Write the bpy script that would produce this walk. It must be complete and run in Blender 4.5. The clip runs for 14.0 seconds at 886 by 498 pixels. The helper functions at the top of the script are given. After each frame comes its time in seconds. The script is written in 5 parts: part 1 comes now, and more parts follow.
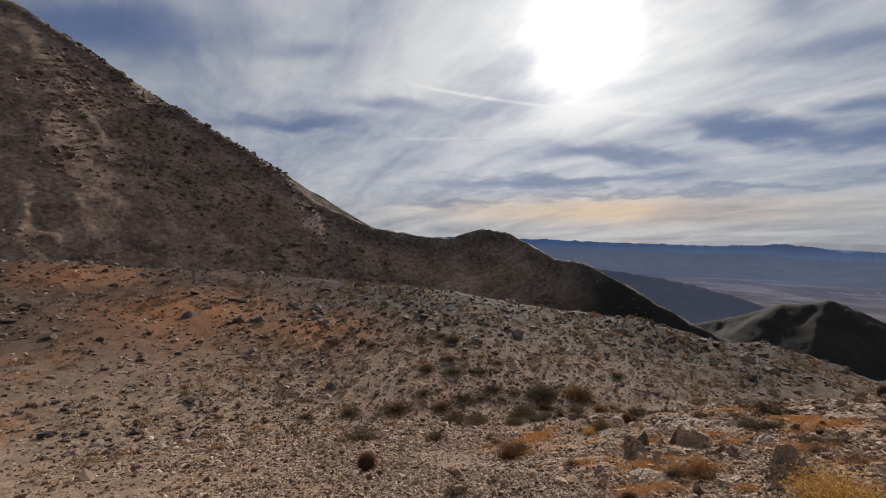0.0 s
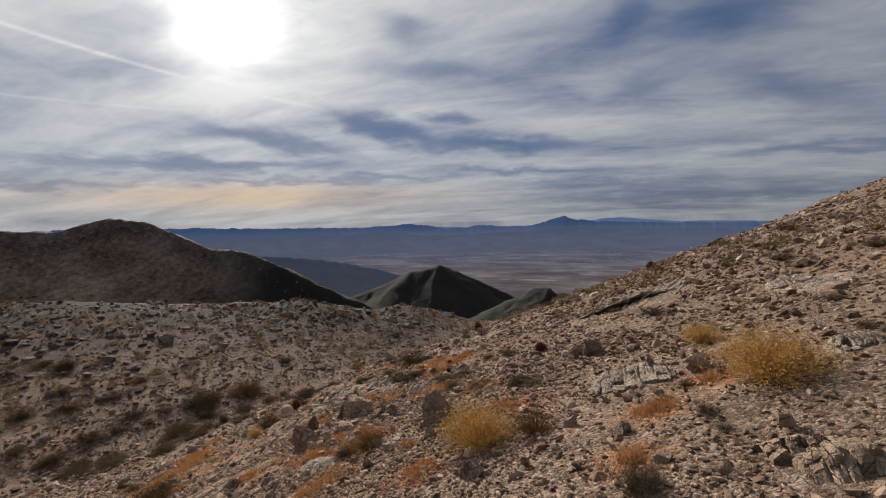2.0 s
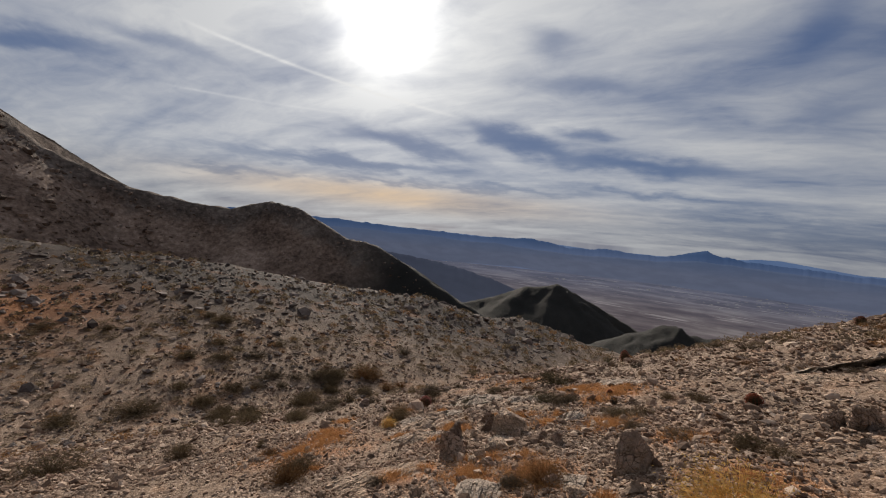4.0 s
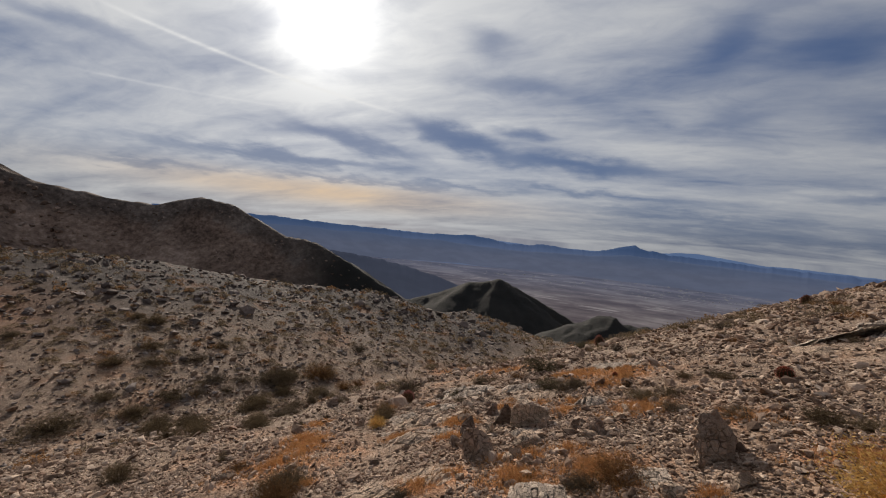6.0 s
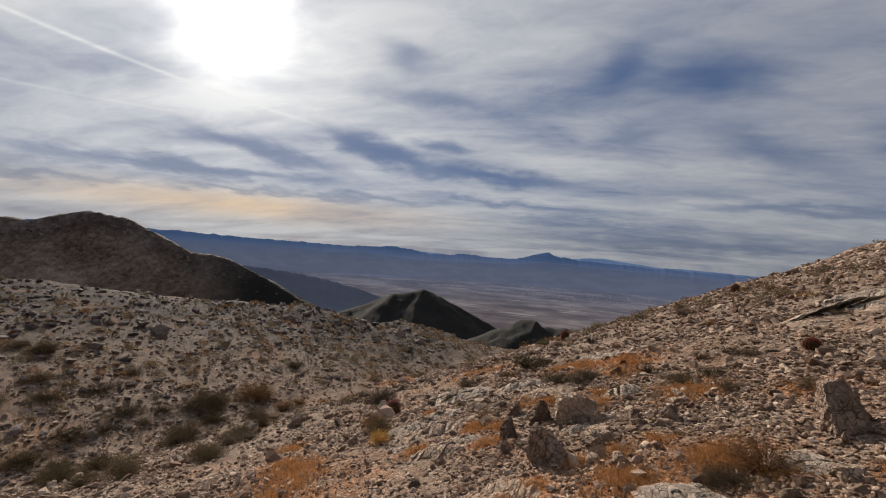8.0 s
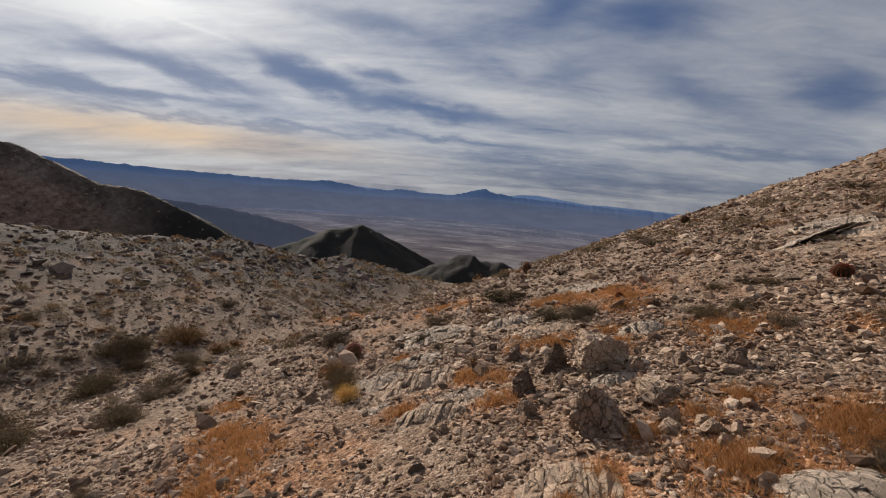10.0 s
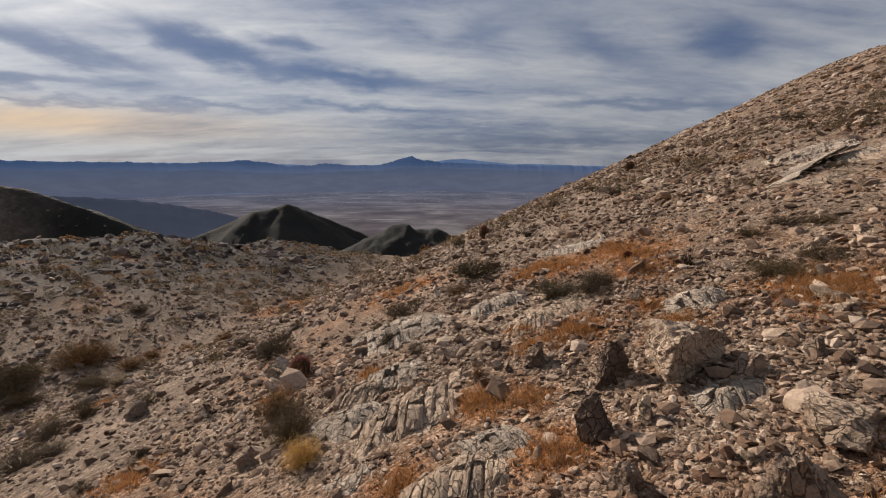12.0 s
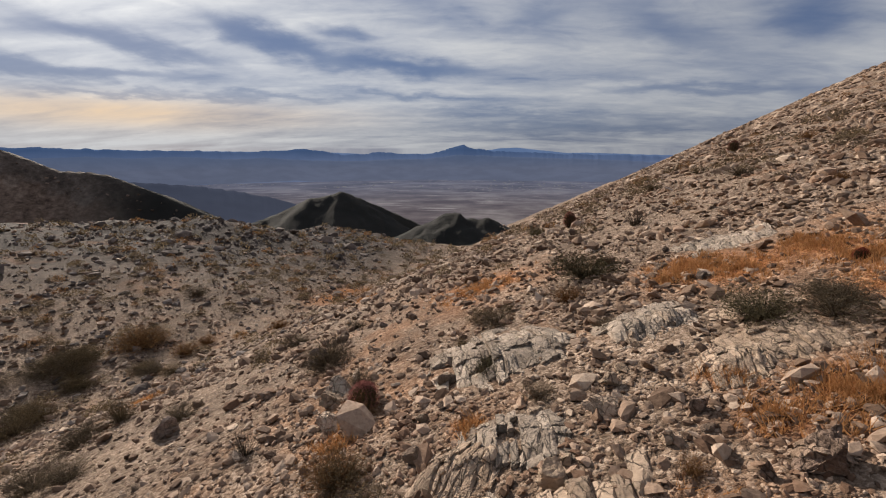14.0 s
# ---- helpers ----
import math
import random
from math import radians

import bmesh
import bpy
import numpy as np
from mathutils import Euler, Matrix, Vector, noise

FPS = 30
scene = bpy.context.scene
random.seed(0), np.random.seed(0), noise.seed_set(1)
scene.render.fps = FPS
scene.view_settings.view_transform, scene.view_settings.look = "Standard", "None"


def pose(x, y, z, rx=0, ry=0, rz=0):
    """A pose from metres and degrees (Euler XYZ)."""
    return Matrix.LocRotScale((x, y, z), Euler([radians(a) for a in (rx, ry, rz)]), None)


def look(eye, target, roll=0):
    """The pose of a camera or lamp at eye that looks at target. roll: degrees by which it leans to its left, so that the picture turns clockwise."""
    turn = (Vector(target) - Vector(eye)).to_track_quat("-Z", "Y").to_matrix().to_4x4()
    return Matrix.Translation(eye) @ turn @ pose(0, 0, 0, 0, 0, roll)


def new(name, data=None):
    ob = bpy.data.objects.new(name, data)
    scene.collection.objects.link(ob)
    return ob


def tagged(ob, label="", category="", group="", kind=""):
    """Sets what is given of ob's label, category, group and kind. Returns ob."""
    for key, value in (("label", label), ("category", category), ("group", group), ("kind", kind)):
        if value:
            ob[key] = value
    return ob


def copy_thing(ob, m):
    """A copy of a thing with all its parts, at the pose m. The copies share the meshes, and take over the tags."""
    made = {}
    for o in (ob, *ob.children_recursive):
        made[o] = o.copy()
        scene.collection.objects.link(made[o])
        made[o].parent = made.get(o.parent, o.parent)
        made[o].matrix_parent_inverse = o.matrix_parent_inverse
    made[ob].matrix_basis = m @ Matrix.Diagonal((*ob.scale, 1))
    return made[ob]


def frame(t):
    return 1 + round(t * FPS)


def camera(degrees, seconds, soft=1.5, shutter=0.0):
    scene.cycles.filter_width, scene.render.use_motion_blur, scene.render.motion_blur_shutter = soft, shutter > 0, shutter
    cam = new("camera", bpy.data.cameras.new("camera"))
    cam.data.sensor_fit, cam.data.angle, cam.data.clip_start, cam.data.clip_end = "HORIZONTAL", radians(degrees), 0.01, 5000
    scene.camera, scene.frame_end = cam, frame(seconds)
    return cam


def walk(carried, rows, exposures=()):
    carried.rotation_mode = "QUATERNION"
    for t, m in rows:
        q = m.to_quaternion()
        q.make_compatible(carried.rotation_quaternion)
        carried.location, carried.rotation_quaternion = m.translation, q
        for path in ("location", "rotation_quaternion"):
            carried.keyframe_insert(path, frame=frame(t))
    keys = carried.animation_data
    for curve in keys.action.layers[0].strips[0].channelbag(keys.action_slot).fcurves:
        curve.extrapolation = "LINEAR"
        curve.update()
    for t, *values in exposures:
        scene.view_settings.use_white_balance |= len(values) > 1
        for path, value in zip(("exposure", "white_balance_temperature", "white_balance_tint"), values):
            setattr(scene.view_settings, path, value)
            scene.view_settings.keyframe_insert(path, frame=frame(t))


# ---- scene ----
VIEW = 89.78
cam = camera(VIEW, 14.0, soft=1.12)


def carried_pose(x, y, z, yaw, pitch, roll):
    """The eye, its turn to the left of +y, its tilt up and its lean."""
    a, b = radians(yaw), radians(pitch)
    ahead = Vector((-math.sin(a) * math.cos(b), math.cos(a) * math.cos(b), math.sin(b)))
    eye = Vector((x, y, z))
    return look(eye, eye + ahead, roll)


PATH = [
    (0.0, 0.0, -0.001, 0.001, 57.06, -1.35, 0.92),
    (0.1, -0.073, 0.078, 0.047, 49.8, -2.63, 1.79),
    (0.2, -0.104, 0.145, 0.052, 43.04, -3.67, 1.99),
    (0.4, -0.119, 0.249, 0.013, 33.1, -6.81, 2.84),
    (0.5, -0.139, 0.286, -0.004, 30.05, -9.01, 3.01),
    (1.0, -0.263, 0.356, -0.059, 24.01, -11.87, 1.56),
    (1.5, -0.339, 0.638, -0.045, 17.17, -3.58, 0.65),
    (2.0, -0.487, 0.853, -0.178, 15.33, -3.35, -1.47),
    (2.5, -0.795, 1.089, -0.285, 14.63, -3.34, -0.95),
    (3.0, -1.091, 1.237, -0.387, 29.84, -2.56, 3.03),
    (3.2, -1.212, 1.317, -0.427, 31.05, -2.47, 4.14),
    (5.3, -2.683, 1.751, -0.918, 28.59, -1.81, 7.91),
    (5.5, -2.768, 1.801, -0.98, 29.18, -0.57, 4.83),
    (6.0, -3.076, 2.009, -1.13, 23.14, -2.14, 5.21),
    (6.5, -3.464, 2.127, -1.303, 17.5, -1.9, 5.91),
    (7.0, -3.906, 2.148, -1.446, 21.85, 1.4, -0.62),
    (7.5, -4.298, 2.236, -1.612, 21.47, -1.35, 1.9),
    (8.0, -4.615, 2.457, -1.695, 13.24, 0.07, 3.83),
    (8.1, -4.686, 2.511, -1.71, 10.9, 2.43, 2.04),
    (8.5, -4.895, 2.783, -1.862, 6.1, -8.89, 3.51),
    (8.7, -4.98, 2.89, -1.933, 5.25, -6.95, 4.73),
    (10.8, -5.676, 4.453, -2.171, 3.41, -7.82, 3.63),
    (11.0, -5.723, 4.603, -2.212, 1.32, -7.6, 3.63),
    (11.5, -5.804, 5.045, -2.196, -4.6, -6.77, 3.02),
    (12.0, -5.961, 5.52, -2.304, -4.04, -11.27, 0.03),
    (12.5, -6.093, 5.951, -2.41, -3.79, -12.37, 0.83),
    (13.0, -6.175, 6.496, -2.51, -3.61, -12.63, 1.52),
    (13.5, -6.348, 6.838, -2.606, -3.2, -12.73, 1.99),
    (14.0, -6.509, 7.221, -2.653, 2.47, -12.66, -0.02),
]

walk(cam, [(t, carried_pose(*row)) for t, *row in PATH], [(0.0, 0.03), (0.5, -0.18), (1.0, 0.10), (1.5, -0.06), (3.0, -0.08), (6.0, -0.06), (8.5, 0.03), (11.5, 0.04), (14.0, 0.22)])

# ---------------------------------------------------------------- light
SUN_AZ, SUN_EL = -40.4, 24.0          # degrees to the right of +y, and up
SUN_DIR = Vector((math.sin(radians(SUN_AZ)) * math.cos(radians(SUN_EL)), math.cos(radians(SUN_AZ)) * math.cos(radians(SUN_EL)), math.sin(radians(SUN_EL))))
sun = new("sun", bpy.data.lights.new("sun", "SUN"))
sun.data.energy, sun.data.angle, sun.data.color = 5.9, radians(2.5), (1.0, 0.885, 0.755)
sun.matrix_world = look(SUN_DIR * 50, (0, 0, 0))


class Nodes:
    """Short hand for node trees."""

    def __init__(self, tree):
        self.tree = tree
        tree.nodes.clear()

    def put(self, socket, value):
        if isinstance(value, bpy.types.NodeSocket):
            self.tree.links.new(value, socket)
        else:
            socket.default_value = value

    def node(self, kind, ins=(), **props):
        n = self.tree.nodes.new("ShaderNode" + kind)
        for key, value in props.items():
            setattr(n, key, value)
        for key, value in dict(ins).items():
            self.put(n.inputs[key], value)
        return n

    def math(self, op, a, b=0.0, c=0.0, clamp=False):
        return self.node("Math", {0: a, 1: b, 2: c}, operation=op, use_clamp=clamp).outputs[0]

    def vmath(self, op, a, b=(0, 0, 0)):
        n = self.node("VectorMath", {0: a, 1: b}, operation=op)
        return n.outputs["Value" if op == "DOT_PRODUCT" else "Vector"]

    def span(self, v, a, b, c=0.0, d=1.0, smooth=True):
        return self.node("MapRange", {0: v, 1: a, 2: b, 3: c, 4: d}, interpolation_type="SMOOTHSTEP" if smooth else "LINEAR").outputs[0]

    def noise(self, vec, scale, detail=4.0, rough=0.5, dist=0.0, out="Fac"):
        return self.node("TexNoise", {"Vector": vec, "Scale": scale, "Detail": detail, "Roughness": rough, "Distortion": dist}).outputs[out]

    def mix(self, f, a, b, blend="MIX"):
        n = self.node("Mix", {0: f, 6: a, 7: b}, data_type="RGBA", blend_type=blend)
        return n.outputs[2]

    def ramp(self, f, stops):
        n = self.node("ValToRGB", {0: f})
        e = n.color_ramp.elements
        while len(e) < len(stops):
            e.new(0.5)
        for item, (p, c) in zip(e, stops):
            item.position, item.color = p, (*c, 1) if len(c) == 3 else c
        return n.outputs[0]


def rgb(r, g, b):
    return (r, g, b, 1.0)


def make_sky():
    world = bpy.data.worlds.new("sky")
    scene.world = world
    world.use_nodes = True
    n = Nodes(world.node_tree)
    way = n.vmath("NORMALIZE", n.node("TexCoord").outputs["Generated"])
    x, y, z = n.node("SeparateXYZ", {0: way}).outputs
    up = n.math("ADD", n.math("MAXIMUM", z, 0.0), 0.16)
    flat = n.node("CombineXYZ", {0: n.math("DIVIDE", x, up), 1: n.math("DIVIDE", y, up), 2: 0.0}).outputs[0]

    def layer(turn, sx, sy, scale, detail, rough, dist, move):
        m = n.node("Mapping", {0: flat, "Location": move, "Rotation": (0, 0, radians(turn)), "Scale": (sx, sy, 1)}).outputs[0]
        return n.noise(m, scale, detail, rough, dist)

    # bearing and height in degrees, ruffled by the wind
    ruffle = layer(0, 1.0, 1.0, 2.2, 5, 0.55, 0.0, (9.0, 4.0, 0))
    ruffle2 = layer(0, 1.0, 1.0, 3.1, 5, 0.55, 0.0, (1.0, 14.0, 0))
    bearing = n.math("MULTIPLY", n.math("ARCTAN2", x, y), 57.2958)
    rise = n.math("MULTIPLY", n.math("ARCSINE", z), 57.2958)
    bearing = n.math("ADD", bearing, n.math("MULTIPLY", n.math("SUBTRACT", ruffle, 0.5), 10.0))
    rise = n.math("ADD", rise, n.math("MULTIPLY", n.math("SUBTRACT", ruffle2, 0.5), 3.6))

    def bank(a, e, wide, high, tilt, depth):
        """A long thin place in the cloud at a bearing and a height."""
        c, s = math.cos(radians(tilt)), math.sin(radians(tilt))
        da, de = n.math("SUBTRACT", bearing, a), n.math("SUBTRACT", rise, e)
        u = n.math("DIVIDE", n.math("ADD", n.math("MULTIPLY", da, c), n.math("MULTIPLY", de, s)), wide)
        v = n.math("DIVIDE", n.math("SUBTRACT", n.math("MULTIPLY", de, c), n.math("MULTIPLY", da, s)), high)
        d = n.math("ADD", n.math("MULTIPLY", u, u), n.math("MULTIPLY", v, v))
        return n.math("MULTIPLY", n.math("EXPONENT", n.math("MULTIPLY", d, -1.0)), depth)

    broad = layer(18, 0.8, 1.3, 0.9, 4, 0.5, 0.8, (3.1, 1.7, 0))
    streak = layer(12, 0.6, 1.6, 1.6, 7, 0.54, 0.5, (0.4, 7.2, 0))
    fine = layer(28, 0.9, 1.6, 4.5, 7, 0.62, 1.0, (5.0, 2.0, 0))
    veil = n.math("ADD", n.math("MULTIPLY", broad, 0.42), n.math("ADD", n.math("MULTIPLY", streak, 0.42), n.math("MULTIPLY", fine, 0.16)))
    cover = n.span(veil, 0.34, 0.60, smooth=False)
    spots = [(-23, 11.9, 5, 1.0, -14, 1.7), (-9, 9.8, 9, 1.0, -4, 1.25), (-36, 10.2, 7, 0.8, -7, 1.15), (-43, 7.2, 13, 0.7, 1, 1.15), (-38, 5.5, 8, 0.35, 0, 0.6), (-55, 4.6, 8, 0.4, 3, 0.5),
             (-14.5, 12.9, 3, 0.7, -3, 0.7), (-14, 18.3, 6, 1.0, -5, 0.5), (-18.7, 23, 3, 1.0, -5, 0.5), (7.7, 22, 3, 2.2, 20, 0.8), (18, 20.5, 5, 2.0, -5, 0.85), (9, 14.8, 3, 1.2, 0, 0.5),
             (22, 12.6, 9, 1.6, -22, 0.45), (26, 6.3, 9, 0.6, -3, 0.45), (35, 11.5, 3, 2.0, 0, 0.75), (-75, 13.6, 8, 0.8, 5, 0.9), (-95, 20, 9, 2.2, 10, 0.9), (-74, 21.6, 5, 1.0, 8, 0.4),
             (-63, 16.2, 6, 0.6, -3, 0.4), (-24, 5.8, 10, 0.4, 0, 0.5), (-7, 6.4, 10, 0.4, -4, 0.45), (5, 4.2, 14, 0.5, -2, 0.4), (15, 2.5, 22, 0.8, 0, 0.45)]
    banks = [bank(*spot) for spot in spots]
    total_bank = banks[0]
    for b in banks[1:]:
        total_bank = n.math("ADD", total_bank, b)
    thin = n.math("EXPONENT", n.math("MULTIPLY", total_bank, -1.9))
    cover = n.math("MULTIPLY", n.math("ADD", n.math("MULTIPLY", cover, 0.8), 0.2), thin, clamp=True)
    near = n.math("MAXIMUM", n.vmath("DOT_PRODUCT", way, tuple(SUN_DIR)), 0.0)
    glow = n.math("POWER", near, 6.0)
    core = n.math("POWER", near, 60.0)
    disc = n.math("POWER", near, 330.0)
    sky = n.node("TexSky", sky_type="NISHITA", sun_disc=False, sun_elevation=radians(SUN_EL), sun_rotation=radians(SUN_AZ), altitude=1200.0)
    clear = n.node("VectorMath", {0: sky.outputs[0], "Scale": 0.05}, operation="SCALE").outputs[0]
    gap = n.mix(0.8, clear, rgb(0.052, 0.108, 0.265))
    cloud = n.mix(cover, gap, rgb(0.50, 0.515, 0.545))
    cloud = n.node("VectorMath", {0: cloud, "Scale": n.span(near, 0.35, 0.92, 0.86, 1.0)}, operation="SCALE").outputs[0]
    cloud = n.node("VectorMath", {0: cloud, "Scale": n.span(z, 0.0, 0.14, 0.80, 1.0)}, operation="SCALE").outputs[0]
    lit = n.math("ADD", n.math("MULTIPLY", glow, 0.27), n.math("ADD", n.math("MULTIPLY", core, 0.33), n.math("MULTIPLY", disc, 2.0)))
    lit = n.math("MULTIPLY", lit, n.math("ADD", n.math("MULTIPLY", cover, 0.8), 0.2))
    add = n.node("VectorMath", {0: (1.0, 0.97, 0.90), "Scale": lit}, operation="SCALE").outputs[0]
    total = n.vmath("ADD", cloud, add)
    # warm light low under the sun, and two vapour trails
    level = n.math("MULTIPLY", n.math("ARCTAN2", x, y), 57.2958)
    raised = n.math("MULTIPLY", n.math("ARCSINE", z), 57.2958)
    wu, wv = n.math("DIVIDE", n.math("ADD", level, 38.0), 19.0), n.math("DIVIDE", n.math("SUBTRACT", raised, 3.7), 1.5)
    warm = n.math("EXPONENT", n.math("MULTIPLY", n.math("ADD", n.math("MULTIPLY", wu, wu), n.math("MULTIPLY", wv, wv)), -1.0))
    warm = n.math("MULTIPLY", warm, n.math("ADD", n.math("MULTIPLY", cover, 0.55), 0.18))
    total = n.mix(warm, total, rgb(0.84, 0.58, 0.33))
    for fall, base, thick, start, end, white in ((-0.151, 9.58, 0.20, -64, -28, 1.0), (0.028, 14.17, 0.13, -66, -40, 0.3)):
        off = n.math("SUBTRACT", raised, n.math("ADD", n.math("MULTIPLY", level, fall), base))
        trail = n.math("EXPONENT", n.math("MULTIPLY", n.math("POWER", n.math("DIVIDE", n.math("ABSOLUTE", off), thick), 2.0), -1.0))
        trail = n.math("MULTIPLY", n.math("MULTIPLY", trail, n.span(level, start, start + 6)), n.span(level, end - 8, end, white, 0.0))
        total = n.mix(n.math("MULTIPLY", trail, n.math("ADD", n.math("MULTIPLY", fine, 1.2), -0.05), clamp=True), total, rgb(0.95, 0.94, 0.92))
    back = n.node("Background", {0: total, 1: 0.92})
    n.node("OutputWorld", {0: back.outputs[0]})


make_sky()

# ---------------------------------------------------------------- lie of the land
RNG = np.random.default_rng(7)
TABLE = RNG.random((256, 256))


def value_noise(x, y):
    """Smooth noise from 0 to 1 with a cell of 1."""
    xi, yi = np.floor(x).astype(int), np.floor(y).astype(int)
    fx, fy = x - xi, y - yi
    fx, fy = fx * fx * fx * (fx * (fx * 6 - 15) + 10), fy * fy * fy * (fy * (fy * 6 - 15) + 10)
    a, b = TABLE[xi % 256, yi % 256], TABLE[(xi + 1) % 256, yi % 256]
    c, d = TABLE[xi % 256, (yi + 1) % 256], TABLE[(xi + 1) % 256, (yi + 1) % 256]
    return (a * (1 - fx) + b * fx) * (1 - fy) + (c * (1 - fx) + d * fx) * fy


def fbm(x, y, size, octaves=4, gain=0.5):
    """Layered noise from about -1 to 1; size is the widest feature in metres."""
    total, amp, norm = 0.0, 1.0, 0.0
    for o in range(octaves):
        k = 2.0**o / size
        c, s = math.cos(0.7 * o), math.sin(0.7 * o)
        total = total + amp * (2 * value_noise((c * x - s * y) * k + 17.3 * o, (s * x + c * y) * k + 5.1 * o) - 1)
        norm += amp
        amp *= gain
    return total / norm


def ridged(x, y, size, octaves=4):
    return 1 - 2 * np.abs(fbm(x, y, size, octaves))


def smin(a, b, k):
    h = np.clip(0.5 + 0.5 * (b - a) / k, 0, 1)
    return b + (a - b) * h - k * h * (1 - h)


def smax(a, b, k):
    return -smin(-a, -b, k)


EYE = (-3.5, 3.5, -1.2)     # the middle of the walk, from which bearings are taken


def crest(rows):
    """Points of a ridge line from bearing (degrees right of +y), distance and elevation angle."""
    return [(EYE[0] + d * math.sin(radians(a)), EYE[1] + d * math.cos(radians(a)), EYE[2] + d * math.tan(radians(e))) for a, d, e in rows]


def ridge(x, y, line, near_slope, far_slope, k=6.0):
    """A hill under a ridge line: it falls away to both sides of it at the two slopes."""
    best = np.full(np.shape(x), -1e4)
    for (x0, y0, z0), (x1, y1, z1) in zip(line, line[1:]):
        dx, dy = x1 - x0, y1 - y0
        t = np.clip(((x - x0) * dx + (y - y0) * dy) / (dx * dx + dy * dy), 0, 1)
        px, py = x0 + t * dx, y0 + t * dy
        d = np.hypot(x - px, y - py)
        inner = np.hypot(px - EYE[0], py - EYE[1]) > np.hypot(x - EYE[0], y - EYE[1])
        fall = np.where(inner, near_slope, far_slope) * (np.sqrt(d * d + k * k) - k)
        best = np.maximum(best, z0 + t * (z1 - z0) - fall)
    return best


KNOLL = crest([(-150, 90, 3.0), (-125, 82, 0.6), (-102, 74, -1.3), (-91, 66, -2.4), (-77, 58, -3.9), (-60, 50, -5.4), (-50, 56, -7.5), (-42, 72, -8.5), (-34, 88, -8.7)])
SPUR = crest([(-34, 92, -8.4), (-28, 82, -9.9), (-24, 74, -10.3), (-20, 64, -9.4), (-14, 54, -11.0), (-9, 46, -12.6)])
KNOB = crest([(-37.5, 50, -9.1), (-34.5, 48, -8.35), (-31.8, 47, -8.2), (-29, 50, -9.4), (-26, 54, -11.0)])
MOUNTAIN = crest([(-175, 900, 3.0), (-140, 900, 12.0), (-115, 860, 20.5), (-101, 800, 20.4), (-97, 760, 18.4), (-93, 720, 16.2), (-91, 700, 13.9), (-88.5, 685, 14.0), (-83, 645, 11.2), (-77, 600, 7.5), (-73, 590, 4.3),
                  (-66, 575, 1.4), (-60, 560, 0.5), (-56.2, 550, 0.2), (-54, 547, 1.1), (-52, 543, 1.7), (-49.4, 530, 1.3), (-46.8, 515, 0.2), (-43, 495, -1.9),
                  (-39.5, 475, -2.5), (-35.2, 450, -4.6), (-30.8, 420, -7.2), (-25.5, 395, -9.8), (-19, 380, -14)])
PYRAMID = crest([(-30, 450, -9.6), (-24.4, 445, -8.1), (-19.3, 440, -6.0), (-15.4, 440, -5.1), (-12.0, 440, -7.4), (-7.6, 440, -10.4), (-3, 440, -15)])
NUB = crest([(-12, 203, -13.6), (-8.3, 205, -11.6), (-4.6, 208, -9.3), (-1.9, 210, -8.1), (0.2, 212, -8.5), (1.8, 212, -8.6), (5.0, 215, -9.9), (10, 220, -12.0)])
FLOOR = -235.0


def mountain(x, y):
    """The big mountain: cliffs under its crest, then slopes of scree cut by gullies."""
    best = np.full(np.shape(x), -1e4)
    for (x0, y0, z0), (x1, y1, z1) in zip(MOUNTAIN, MOUNTAIN[1:]):
        dx, dy = x1 - x0, y1 - y0
        t = np.clip(((x - x0) * dx + (y - y0) * dy) / (dx * dx + dy * dy), 0, 1)
        px, py = x0 + t * dx, y0 + t * dy
        d = np.sqrt((x - px) ** 2 + (y - py) ** 2 + 6) - 2.45
        inner = np.hypot(px - EYE[0], py - EYE[1]) > np.hypot(x - EYE[0], y - EYE[1])
        fall = np.where(inner, 1.2 * np.minimum(d, 24) + 0.86 * np.maximum(d - 24, 0), 0.6 * d)
        best = np.maximum(best, z0 + t * (z1 - z0) - fall)
    return best


def under_crest(x, y, z):
    """Metres that a point of the mountain lies below the crest behind it."""
    a = np.degrees(np.arctan2(x - EYE[0], y - EYE[1]))
    rows = sorted((math.degrees(math.atan2(p[0] - EYE[0], p[1] - EYE[1])), p[2]) for p in MOUNTAIN)
    return np.interp(a, [r[0] for r in rows], [r[1] for r in rows]) - z


def lie(x, y):
    """The lie of the land without its roughness."""
    near = -1.62 + 0.33 * x - 0.085 * y
    drop = 1.95 + 0.466 * x - 0.225 * y
    slope = smin(near, drop, 1.2)
    slope = smin(slope, 60 + 0.02 * x + 0 * y, 20.0)
    h = smax(slope, ridge(x, y, KNOLL, 0.14, 0.45, 2.0), 1.5)
    h = smax(h, ridge(x, y, SPUR, 0.20, 0.60, 0.8), 1.2)
    h = smax(h, ridge(x, y, KNOB, 0.34, 0.45, 1.5), 0.8)
    h = smax(h, mountain(x, y), 4.0)
    h = smax(h, ridge(x, y, PYRAMID, 0.6, 0.5, 2.0), 4.0)
    h = smax(h, ridge(x, y, NUB, 0.5, 0.5, 2.0), 3.0)
    return smax(h, FLOOR + 0 * x, 30.0)


